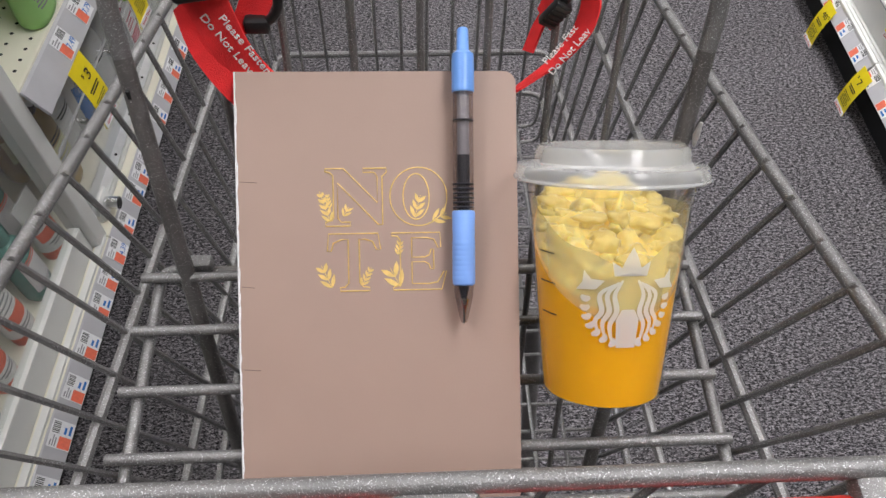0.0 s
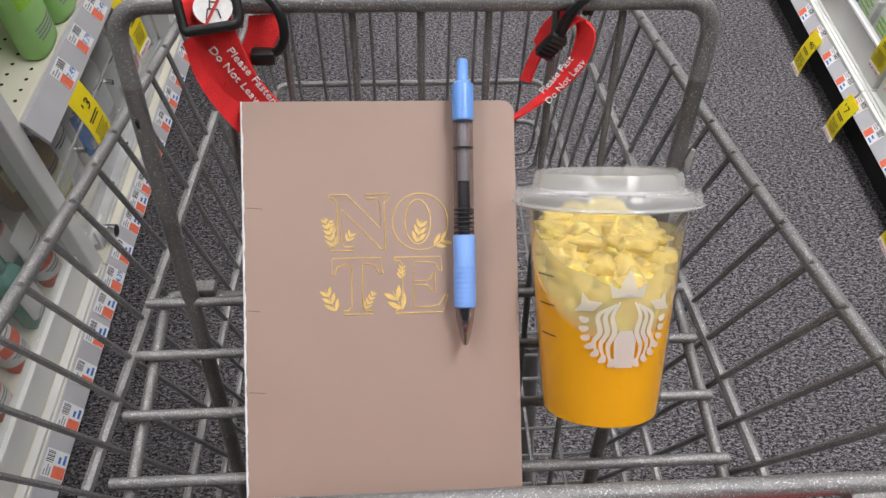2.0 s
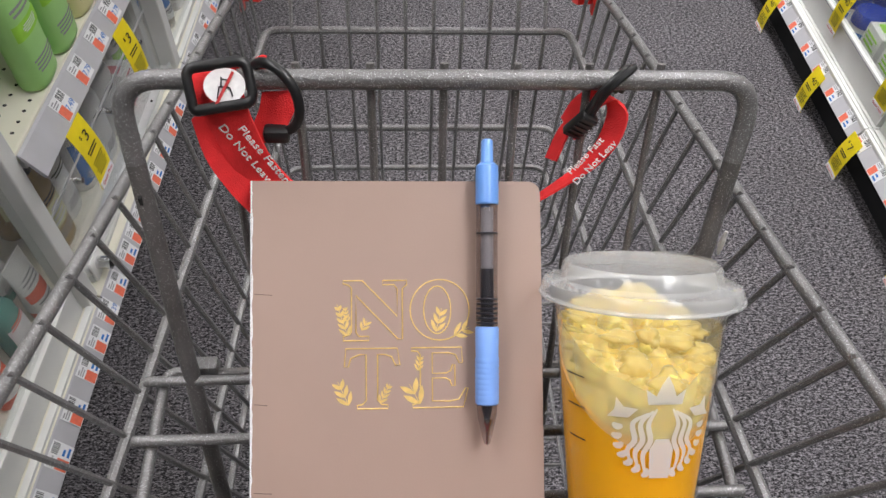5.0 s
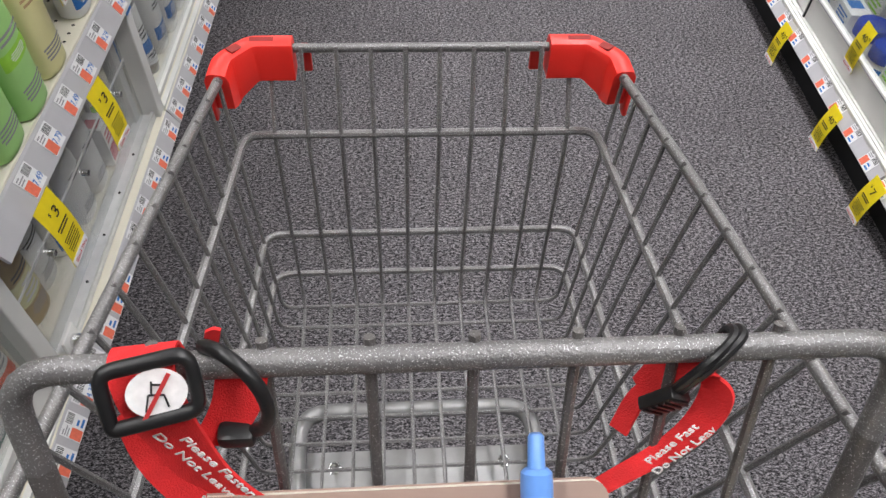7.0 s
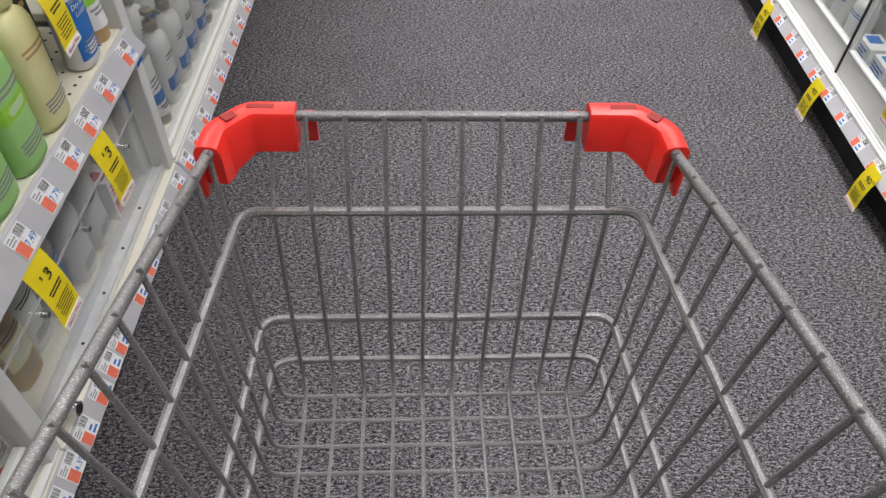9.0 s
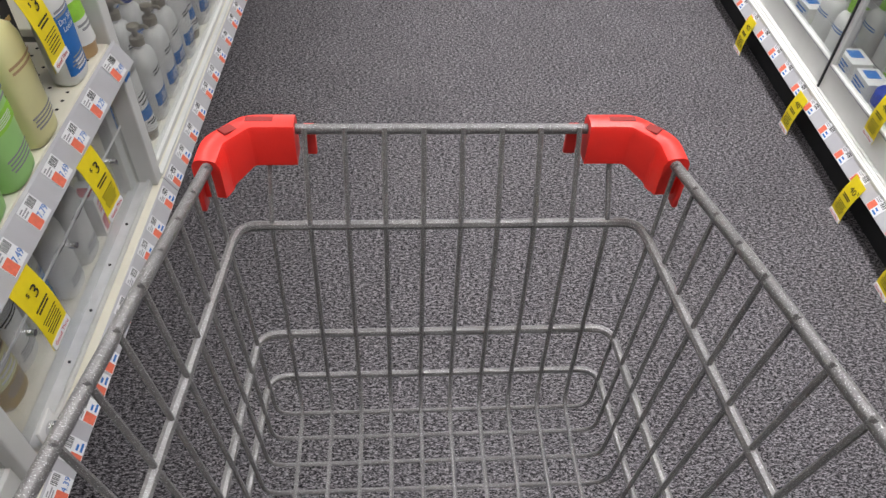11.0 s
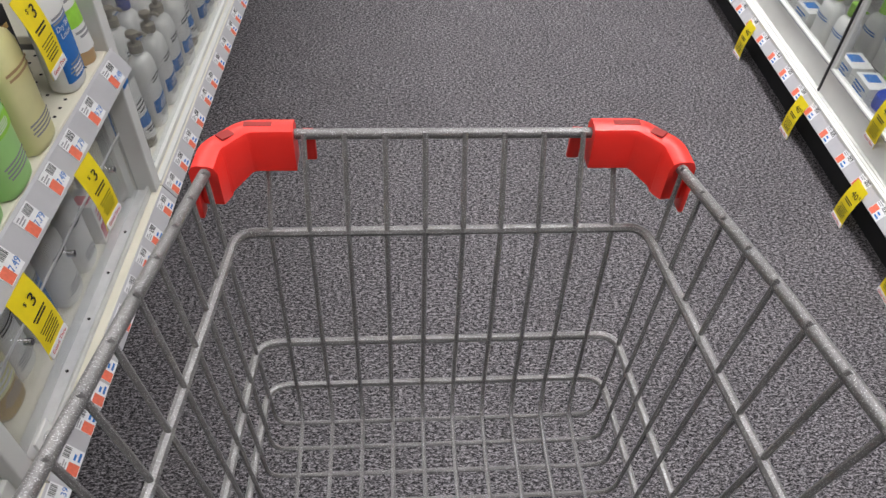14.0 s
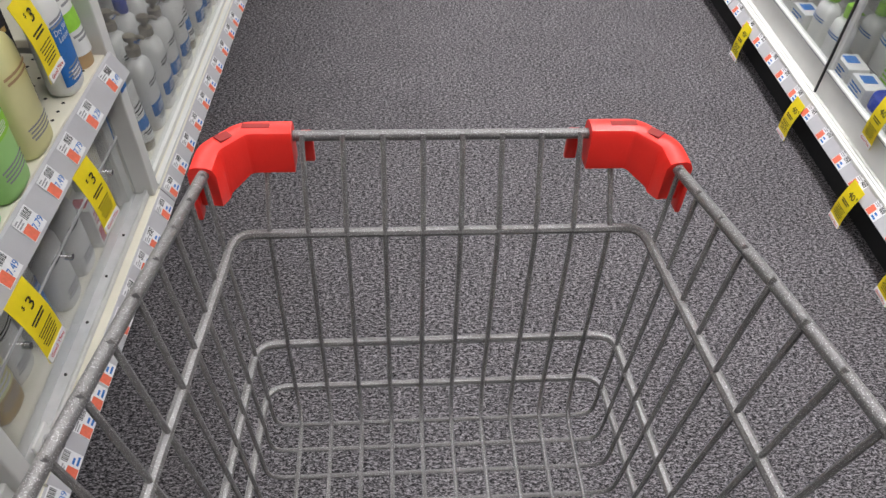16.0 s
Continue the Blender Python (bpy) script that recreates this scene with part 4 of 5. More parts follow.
pen_a, pen_b = Vector((0.0198, -0.0222, 1.0080)), Vector((0.0175, -0.1342, 0.9265))
pd = (pen_b - pen_a).normalized()
pz = (nb_n - pd * nb_n.dot(pd)).normalized()
PEN = Matrix.Translation(pen_a) @ Matrix((pz.cross(pd), pz, pd)).transposed().to_4x4() @ pose(0, 0.0002, 0)
pen = thing("pen", PEN, "blue retractable gel pen with smoked clear barrel", "pen")
part("clicker", lathed([(0.0020, 0.000), (0.0027, 0.001), (0.0030, 0.0105), (0.0032, 0.011)], seg=20), BLUE_CAP, pen)
part("cap", lathed([(0.0036, 0.0111), (0.0052, 0.0125), (0.0054, 0.016), (0.0054, 0.0300), (0.0050, 0.0305)], seg=24), BLUE_CAP, pen, "glossy blue pen cap")
bm = boxed(-0.0022, -0.0060, 0.013, 0.0022, -0.0048, 0.036, 0.0004)
part("clip", bm, BLUE_CAP, pen)
brl = part("barrel", lathed([(0.0049, 0.0306), (0.0050, 0.086), (0.0049, 0.0865)], seg=24), SMOKE, pen, "smoked clear barrel")
part("refill", lathed([(0.0029, 0.032), (0.0029, 0.060)], seg=16), CLEAR_REFILL, pen)
part("refill", lathed([(0.0031, 0.0601), (0.0031, 0.118), (0.0024, 0.124), (0.001, 0.130)], seg=16), INK, pen, "dark ink refill")
for k in range(6):
    bm = bmesh.new()
    z = 0.0735 + k * 0.0022
    lathe(bm, [(0.0048, z), (0.0052, z + 0.0003), (0.0052, z + 0.0007), (0.0048, z + 0.001)], seg=20)
    part("rib", bm, INK, pen)
part("seam", lathed([(0.0050, 0.0435), (0.00515, 0.0437), (0.0050, 0.0440)], seg=20), INK, pen)
grip = [(0.0050, 0.0866), (0.0055, 0.0875), (0.0053, 0.100)]
for k in range(8):
    z = 0.101 + k * 0.0024
    grip += [(0.0054, z), (0.00552, z + 0.0006), (0.00552, z + 0.0016), (0.0054, z + 0.0020)]
grip += [(0.0054, 0.1215), (0.0046, 0.1222)]
part("grip", lathed(grip, seg=24), BLUE, pen, "ribbed periwinkle rubber grip")
part("tip", lathed([(0.0047, 0.1223), (0.0045, 0.127), (0.0022, 0.1375), (0.0013, 0.1400)], seg=20), SMOKE, pen)
part("nib", lathed([(0.0026, 0.1285), (0.0026, 0.1300), (0.0014, 0.1330), (0.0010, 0.135), (0.0005, 0.1405)], seg=12), CHROME, pen)

# ---- the iced drink, leaning back ----
cup = thing("iced_drink", pose(0.0850, -0.159, 0.897, -43, 0, 0) @ pose(0, 0, 0, 0, 0.8, 0), "clear plastic cup of orange iced drink with lid", "drink")
CUP_H, R0, R1, LR = 0.1110, 0.0287, 0.0388, 0.0408


def cup_r(z):
    return R0 + (R1 - R0) * z / CUP_H


prof = [(R0 - 0.004, 0.0015), (R0 - 0.002, 0.0), (R0, 0.001)] + [(cup_r(z), z) for z in (0.01, 0.03, 0.05, 0.07, 0.094)] + [(cup_r(0.0942) + 0.0006, 0.0958), (cup_r(0.097), 0.0973), (cup_r(0.099) + 0.0007, 0.1003), (cup_r(0.102), 0.1023), (cup_r(CUP_H), CUP_H)]
cp = part("cup", lathed(prof, seg=56, caps=False), CUP_PLASTIC, cup, "clear plastic tumbler")
cp.visible_shadow = False
TILT = 0.80


def level(y):
    """Height of the drink's surface, which stays level while the cup leans."""
    return min(0.0735 + TILT * y, 0.094 + 0.08 * y)


fill = [(0.0001, 0.0026), (R0 - 0.0042, 0.0025), (R0 - 0.0012, 0.0022), (cup_r(0.01) - 0.0011, 0.01), (cup_r(0.03) - 0.0011, 0.03), (0.0375, 0.08), (0.030, 0.08), (0.020, 0.08), (0.010, 0.08), (0.0001, 0.08)]
bm = lathed(fill, seg=64, caps=False)
for v in bm.verts:
    if v.co.z > 0.05:
        d = math.hypot(v.co.x, v.co.y)
        z = level(v.co.y)
        r = cup_r(z) - 0.0011
        k = r / 0.0375
        v.co.x, v.co.y = v.co.x * k, v.co.y * k
        v.co.z = level(v.co.y) + (0.0008 * noise.noise(v.co * 220) if d < 0.035 else 0)
part("drink", bm, DRINK, cup, "cloudy orange drink")
# soft heap of fruit and ice floating on the surface
bm = bmesh.new()
grid = 44
rows = []
for i in range(13):
    f = i / 12
    row = []
    for j in range(grid):
        a = 2 * math.pi * j / grid
        y = 0.002 + 0.0355 * f * math.sin(a)
        x = 0.0355 * f * math.cos(a)
        q = Vector((x, y, 0))
        up = (1 - f ** 3) * (0.0105 + 0.0085 * noise.noise(q * 95) + 0.0045 * noise.noise(q * 210 + Vector((4, 2, 0))))
        z = level(y) + up
        x, y = x, y - TILT * up * 0.55
        lim = cup_r(min(z, CUP_H)) - 0.0018
        d = math.hypot(x, y)
        if d > lim:
            x, y = x * lim / d, y * lim / d
        row.append(bm.verts.new((x, y, min(z, 0.108))))
    rows.append(row)
for r0, r1 in zip(rows, rows[1:]):
    for j in range(grid):
        bm.faces.new((r0[j], r1[j], r1[(j + 1) % grid], r0[(j + 1) % grid]))
bmesh.ops.remove_doubles(bm, verts=bm.verts, dist=1e-6)
part("fruit_mass", bm, FRUIT, cup, "pale yellow mass of fruit and ice", sharp=180)
rnd = random.Random(11)
for k in range(64):
    rr, a = 0.030 * math.sqrt(rnd.random()), rnd.random() * 2 * math.pi
    x, y = rr * math.cos(a), rr * math.sin(a) + 0.002
    size = 0.0030 + 0.0042 * rnd.random()
    c = Vector((x, y - 0.004, level(y) + 0.002 + 0.011 * rnd.random() * (1 - (rr / 0.034) ** 2)))
    bm = bmesh.new()
    bmesh.ops.create_icosphere(bm, subdivisions=3, radius=size)
    sc = Vector((0.85 + 0.6 * rnd.random(), 0.85 + 0.5 * rnd.random(), 0.55 + 0.4 * rnd.random()))
    for v in bm.verts:
        nrm = v.co.normalized()
        v.co = Vector((v.co.x * sc.x, v.co.y * sc.y, v.co.z * sc.z)) * (1 + 0.5 * noise.noise(nrm * 1.9 + Vector((k, 0, 0))) + 0.08 * noise.noise(nrm * 6 + Vector((0, k, 0))))
        v.co += c
        d = math.hypot(v.co.x, v.co.y)
        lim = cup_r(min(max(v.co.z, 0), 0.108)) - 0.0016
        if d > lim:
            v.co.x, v.co.y = v.co.x * lim / d, v.co.y * lim / d
        v.co.z = min(v.co.z, 0.109)
    fp = part("fruit_piece", bm, SOFT_FRUIT if k % 3 else FRUIT, cup, sharp=180)
    fp.visible_shadow = False
# thin clouded film of juice above the surface, inside the wall
bm = bmesh.new()
prev = None
for j in range(65):
    a = 2 * math.pi * j / 64
    y = 0.036 * math.sin(a)
    z0 = level(y) - 0.0004
    z1 = max(z0 + 0.002, min(0.0930, z0 + 0.027 + 0.008 * noise.noise(Vector((a * 2, 3, 1)))))
    row = [bm.verts.new(((cup_r(z) - 0.0008) * math.cos(a), (cup_r(z) - 0.0008) * math.sin(a), z)) for z in np.linspace(z0, z1, 5)]
    if prev:
        for i in range(4):
            bm.faces.new((prev[i], row[i], row[i + 1], prev[i + 1]))
    prev = row
pd2 = part("pale_drink", bm, DRINK_PALE, cup, "clouded film of pale juice")
pd2.visible_shadow = False
lid = part("lid", lathed([(LR + 0.0010, CUP_H - 0.0062), (LR + 0.0030, CUP_H - 0.0056), (LR + 0.0033, CUP_H - 0.0020), (LR + 0.0022, CUP_H + 0.0002), (LR - 0.0036, CUP_H + 0.0008), (LR - 0.0050, CUP_H + 0.0020), (LR - 0.0060, CUP_H + 0.0078), (LR - 0.0072, CUP_H + 0.0090), (LR - 0.0095, CUP_H + 0.0086), (0.020, CUP_H + 0.0062), (0.0005, CUP_H + 0.0056)], seg=56, caps=False), LID_PLASTIC, cup, "frosted clear sip lid")
lid.visible_shadow = False
bm = tubed([((LR + 0.0034) * math.cos(2 * math.pi * k / 56), (LR + 0.0034) * math.sin(2 * math.pi * k / 56), CUP_H - 0.0056) for k in range(56)], 0.0010, 6, closed=True)
part("lid_bead", bm, LID_PLASTIC, lid)
bm = wrap([(LR - 0.0066, CUP_H + 0.0070), (LR - 0.0066, CUP_H + 0.0095), (LR - 0.0090, CUP_H + 0.0104)], 0, 60)
part("spout", bm, LID_PLASTIC, lid)
for z in (0.100, 0.094, 0.087):
    part("rib", tubed([(cup_r(z) * math.cos(2 * math.pi * k / 48), cup_r(z) * math.sin(2 * math.pi * k / 48), z) for k in range(48)], 0.0005, 4, closed=True), CUP_PLASTIC, cp)
for z in (0.073, 0.059, 0.044):
    part("fill_line", wrap([(cup_r(z), z), (cup_r(z + 0.0007), z + 0.0007)], 197, 215, lift=0.0004), BLACK, cup)
# white printed emblem as plain wavy shapes


def on_cup(u, z):
    """u: arc length round the cup from its front."""
    r = cup_r(z) + 0.0006
    a = radians(-89) + u / r
    return (r * math.cos(a), r * math.sin(a), z)


EZ, EU, ER = 0.0535, 0.0006, 0.0212


def stroke(bm, pts, width):
    """A printed stroke; pts run in units of the emblem's radius."""
    line = smooth_path([(u, z, 0) for u, z in pts], 5)
    prev = None
    for i, p in enumerate(line):
        d = (line[min(i + 1, len(line) - 1)] - line[max(i - 1, 0)]).normalized()
        w = width * (0.35 + 0.65 * math.sin(math.pi * (i + 0.5) / len(line)))
        row = [bm.verts.new(on_cup(EU + (p.x + s * d.y * w) * ER, EZ + (p.y - s * d.x * w) * ER)) for s in (-1, 1)]
        if prev:
            bm.faces.new((prev[0], prev[1], row[1], row[0]))
        prev = row


for side in (-1, 1):
    for k in range(3):
        o = 0.15 * k
        bm = bmesh.new()
        stroke(bm, [(side * (0.16 + 0.5 * o), 0.52 - 0.3 * o), (side * (0.30 + o), 0.20), (side * (0.24 + o), -0.16), (side * (0.36 + o), -0.48 + 0.3 * o), (side * (0.28 + o), -0.88 + 0.75 * o)], 0.055)
        part("emblem_stripe", bm, EMBLEM, cup, "white wavy printed stripe")
    for k in range(7):
        a = radians(8 - 13 * k)
        bm = bmesh.new()
        stroke(bm, [(side * 0.80 * math.cos(a), 0.80 * math.sin(a)), (side * 0.90 * math.cos(a - 0.05), 0.90 * math.sin(a - 0.05)), (side * 1.0 * math.cos(a), 1.0 * math.sin(a))], 0.07)
        part("emblem_stripe", bm, EMBLEM, cup, "white short printed stripe")
for outline in ([(-0.13, -0.12), (0.13, -0.12), (0.24, -0.34), (0.12, -0.58), (0.20, -0.97), (-0.20, -0.97), (-0.12, -0.58), (-0.24, -0.34)],
                [(-0.34, 0.60), (-0.40, 0.92), (-0.20, 0.78), (-0.12, 1.0), (0.0, 1.22), (0.12, 1.0), (0.20, 0.78), (0.40, 0.92), (0.34, 0.60), (0.0, 0.68)],
                [(-0.70, 0.30), (-1.12, 0.26), (-0.98, 0.44), (-0.96, 0.70), (-0.80, 0.52), (-0.52, 0.50)],
                [(0.70, 0.30), (0.52, 0.50), (0.80, 0.52), (0.96, 0.70), (0.98, 0.44), (1.12, 0.26)]):
    bm = bmesh.new()
    bm.faces.new([bm.verts.new(on_cup(EU + u * ER, EZ + z * ER)) for u, z in outline])
    bmesh.ops.triangulate(bm, faces=bm.faces)
    part("emblem", bm, EMBLEM, cup, "white printed emblem shape")

# ---- goods ----
GROUP = "toiletries on the shelves"


def place(ob, m):
    ob.matrix_basis = m
    return ob


def label_bars(parent, r, z0, z1, n, mat, a0, a1, sx, sy, square=0.0):
    rnd = random.Random(int(z0 * 1e4) + n)
    for k in range(n):
        z = z1 - (z1 - z0) * (k + 0.5) / n
        h = (z1 - z0) / n * 0.24
        cut = (a1 - a0) * (0.05 + 0.16 * rnd.random())
        part("print", wrap([(r, z - h), (r, z + h)], a0 + cut, a1 - cut, sx, sy, 0.0013, 8, square), mat, parent)


def words(parent, text, size, z, r, sx, square, mat):
    """A line of print bent onto the front of a bottle."""
    ob = lettering(text, size, Matrix.Identity(4), mat, parent, "lettering", "printed words " + text, 0.0001)
    for v in ob.data.vertices:
        y, lift = v.co.x, v.co.z
        lo, hi = 0.0, 0.78
        for _ in range(24):
            a = (lo + hi) / 2
            f = 1 + (1 / math.cos(a) - 1) * (square if square else 0)
            lo, hi = (a, hi) if r * f * math.sin(a) < abs(y) else (lo, a)
        f = 1 + (1 / math.cos(lo) - 1) * (square if square else 0)
        v.co = Vector((r * sx * f * math.cos(lo) + 0.0016 + lift, y, z + v.co.y))
    return ob


def lotion(name, label, body, cap, h, w, d, band=None, band_z=(0.3, 0.6), text=PRINT_GREY, pump=False, square=0.35, cap_h=0.03, say=()):
    """An upright flat bottle w wide (local y), d deep (local x), facing +x."""
    t = thing(name, Matrix(), label, "bottle", GROUP)
    r = w / 2
    sx = d / w
    prof = [(r * 0.86, 0), (r * 0.95, 0.003), (r, 0.012), (r, h * 0.72), (r * 0.96, h * 0.82), (r * 0.8, h * 0.90), (r * 0.45, h * 0.955), (r * 0.34, h * 0.96), (r * 0.34, h)]
    b = part("body", lathed(prof, sx=sx, sy=1, seg=28, square=square), body, t)
    if band:
        part("label", wrap([(r, h * band_z[0]), (r, h * (band_z[0] + band_z[1]) / 2), (r, h * band_z[1])], -56, 56, sx, 1, 0.0008, 14, square), band, b)
    label_bars(b, r, h * 0.62, h * 0.71, 2, text, -50, 50, sx, 1, square)
    label_bars(b, r, h * 0.14, h * 0.27, 4, PRINT_GREY, -46, 46, sx, 1, square)
    for k, line in enumerate(say):
        words(b, line, 0.0135, h * band_z[1] - 0.014 - 0.0135 * k, r, sx, square, PAPER)
    if say:
        label_bars(b, r, h * (band_z[0] + 0.02), h * (band_z[0] + 0.13), 3, PAPER, -40, 40, sx, 1, square)
    elif band:
        label_bars(b, r, h * (band_z[0] + 0.03), h * (band_z[1] - 0.03), 4, PAPER, -40, 40, sx, 1, square)
    if pump:
        c = part("pump", lathed([(r * 0.42, h), (r * 0.42, h + 0.018), (r * 0.16, h + 0.020), (r * 0.16, h + 0.036), (r * 0.36, h + 0.037), (r * 0.36, h + 0.047), (r * 0.2, h + 0.050)], seg=18), cap, t)
        part("nozzle", tubed([(0, 0, h + 0.043), (0.026, 0, h + 0.043), (0.031, 0, h + 0.037)], 0.0045, 8), cap, c)
    else:
        part("cap", lathed([(r * 0.44, h - 0.002), (r * 0.46, h), (r * 0.46, h + cap_h), (r * 0.42, h + cap_h + 0.002)], seg=20), cap, t)
    return t


def tube_bottle(name, label, body, foot, h, w, band, text=PRINT_GREY):
    """A squeeze tube that stands on its cap."""
    t = thing(name, Matrix(), label, "tube", GROUP)
    r = w / 2
    part("cap", lathed([(r * 0.86, 0), (r * 0.88, 0.002), (r * 0.9, 0.026)], sx=0.85, seg=22), foot, t)
    bm = bmesh.new()
    rows = []
    for k in range(9):
        f = k / 8
        z = 0.0265 + (h - 0.0265) * f
        sx = 0.85 * (1 - f) + 0.06 * f
        sy = 0.97 + 0.12 * f
        rows.append([bm.verts.new((r * sx * math.cos(2 * math.pi * i / 24), r * sy * math.sin(2 * math.pi * i / 24), z)) for i in range(24)])
    for a, b in zip(rows, rows[1:]):
        for i in range(24):
            bm.faces.new((a[i], a[(i + 1) % 24], b[(i + 1) % 24], b[i]))
    bm.faces.new(rows[0][::-1])
    bm.faces.new(rows[-1])
    b = part("body", bm, body, t)

    def patch(z0, z1, a0, mat, lift):
        bm = bmesh.new()
        prev = None
        for z in (z0, (z0 + z1) / 2, z1):
            f = (z - 0.0265) / (h - 0.0265)
            sx, sy = 0.85 * (1 - f) + 0.06 * f, 0.97 + 0.12 * f
            row = [bm.verts.new((r * sx * math.cos(radians(a)) + lift, (r * sy + lift) * math.sin(radians(a)), z)) for a in np.linspace(-a0, a0, 11)]
            if prev:
                for i in range(10):
                    bm.faces.new((prev[i], prev[i + 1], row[i + 1], row[i]))
            prev = row
        part("print", bm, mat, b)
    patch(h * 0.36, h * 0.52, 70, band, 0.0008)
    for k, zz in enumerate((0.70, 0.64, 0.58, 0.30, 0.26)):
        patch(h * zz, h * (zz + 0.022), 34 + 12 * (k % 2), text, 0.0010)
    return t


def jar(name, label, body, lid, h, w, band):
    t = thing(name, Matrix(), label, "jar", GROUP)
    r = w / 2
    b = part("body", lathed([(r * 0.9, 0), (r, 0.005), (r, h * 0.62), (r * 0.93, h * 0.66)], seg=30), body, t)
    part("label", wrap([(r, h * 0.12), (r, h * 0.54)], -62, 62, 1, 1, 0.0008, 12), band, b)
    label_bars(b, r, h * 0.18, h * 0.50, 4, PAPER, -44, 44, 1, 1)
    part("lid", lathed([(r * 1.0, h * 0.665), (r * 1.04, h * 0.68), (r * 1.04, h * 0.96), (r * 0.98, h), (r * 0.9, h * 0.985)], seg=36), lid, t)
    return t


def carton(name, label, col, band, w, d, h, accent=BLUE_PRINT):
    """Local y is its width, x its depth; faces +x."""
    t = thing(name, Matrix(), label, "box", GROUP)
    b = part("box", boxed(-d / 2, -w / 2, 0, d / 2, w / 2, h, 0.0012), col, t, smooth=False)
    part("panel", boxed(d / 2, -w * 0.42, h * 0.12, d / 2 + 0.0007, w * 0.42, h * 0.46), band, b, smooth=False)
    part("top_print", boxed(-d * 0.3, -w * 0.36, h, d * 0.3, w * 0.1, h + 0.0006), accent, b, smooth=False)
    bm = bmesh.new()
    for k in range(3):
        box(bm, d / 2, -w * 0.38, h * (0.58 + 0.11 * k), d / 2 + 0.0006, w * (0.34 - 0.16 * (k % 2)), h * (0.63 + 0.11 * k))
    part("text_bar", bm, accent, b, smooth=False)
    return t


kinds = {
    "green": lotion("lotion_bottle", "pale green lotion bottle with leaf print", BOTTLE_GREEN, BOTTLE_GREEN, 0.20, 0.088, 0.050, GREEN_PRINT, (0.45, 0.58)),
    "cream": lotion("lotion_bottle", "pale yellow moisturiser bottle with brown print", BOTTLE_CREAM, BOTTLE_CREAM, 0.20, 0.084, 0.052, None, text=BOTTLE_TAN),
    "white": lotion("lotion_bottle", "white skin lotion bottle with blue print", BOTTLE_WHITE, BOTTLE_BLUE, 0.20, 0.078, 0.050, None, text=BLUE_PRINT),
    "blue": lotion("lotion_bottle", "white lotion bottle with deep blue label", BOTTLE_WHITE, BOTTLE_BLUE, 0.19, 0.072, 0.052, BLUE_PRINT, (0.10, 0.66), say=("Dry Skin", "Lotion")),
    "tan": tube_bottle("lotion_tube", "white squeeze tube standing on tan cap", BOTTLE_WHITE, BOTTLE_TAN, 0.20, 0.062, GREEN_PRINT),
    "dark": carton("carton", "black and gold cosmetic carton", DARK_BOX, BLACK, 0.06, 0.05, 0.17, AMBER),
    "jar": jar("jar", "blue-lidded jar of pale jelly", BOTTLE_CREAM, BOTTLE_BLUE, 0.085, 0.075, BLUE_PRINT),
    "pump": lotion("pump_bottle", "white pump bottle with taupe pump and blue band", BOTTLE_WHITE, TAUPE_PUMP, 0.190, 0.078, 0.056, BLUE_PRINT, (0.22, 0.40), BLACK, True),
    "tube": tube_bottle("lotion_tube", "white squeeze tube on taupe cap with blue band", BOTTLE_WHITE, TAUPE_PUMP, 0.165, 0.056, BLUE_PRINT, BLACK),
    "orange_tube": tube_bottle("lotion_tube", "white and orange squeeze tube on red cap", BOTTLE_WHITE, ORANGE, 0.15, 0.058, ORANGE),
    "teal": lotion("wash_bottle", "teal wash bottle with orange-banded white label", BOTTLE_TEAL, BOTTLE_TEAL, 0.15, 0.058, 0.046, PAPER, (0.2, 0.66), ORANGE),
    "amber": lotion("lotion_bottle", "amber lotion bottle with dark cap", AMBER, DARK_BOX, 0.19, 0.075, 0.05, BOTTLE_CREAM, (0.3, 0.6), BLACK),
    "grey_green": lotion("lotion_bottle", "white body lotion bottle with black pump lid", BOTTLE_WHITE, DARK_BOX, 0.18, 0.075, 0.05, None, text=BLACK),
    "care": carton("carton", "white and blue skin cream carton", BOTTLE_WHITE, BLUE_PRINT, 0.085, 0.06, 0.085),
    "green_box": carton("carton", "white carton with lime green panel", BOTTLE_WHITE, GREEN_PRINT, 0.085, 0.08, 0.11, GREEN_PRINT),
    "green_cap": lotion("lotion_bottle", "white lotion bottle with green cap", BOTTLE_WHITE, GREEN_PRINT, 0.165, 0.080, 0.055, None, text=BLUE_PRINT, square=0.3),
    "big_jar": jar("jar", "white cream jar with royal blue lid", BOTTLE_WHITE, BOTTLE_BLUE, 0.10, 0.085, BLUE_PRINT),
    "rose": carton("carton", "rose and white cosmetic carton", BOTTLE_WHITE, PINK_PRINT, 0.06, 0.05, 0.10, PINK_PRINT),
}
used = set()


def stock(kind, x, y, z, turn=0.0, lean=0.0):
    m = in_aisle(x, y, z, turn + random.uniform(-3, 3)) @ pose(0, 0, 0, 0, lean, 0)
    if kind in used:
        return copy_thing(kinds[kind], m)
    used.add(kind)
    return place(kinds[kind], m)


UP, DECK, RDECK = 0.4815, 0.1285, 0.1285
for kind, y, x in (("green", 0.680, -0.655), ("green", 0.778, -0.652), ("cream", 0.880, -0.655), ("dark", 0.975, -0.715), ("blue", 1.050, -0.660), ("tan", 1.130, -0.664),
                   ("green", 0.65, -0.765), ("green", 0.74, -0.765), ("cream", 0.835, -0.765), ("white", 0.92, -0.80), ("blue", 1.00, -0.765), ("tan", 1.08, -0.775)):
    stock(kind, x, y, UP)
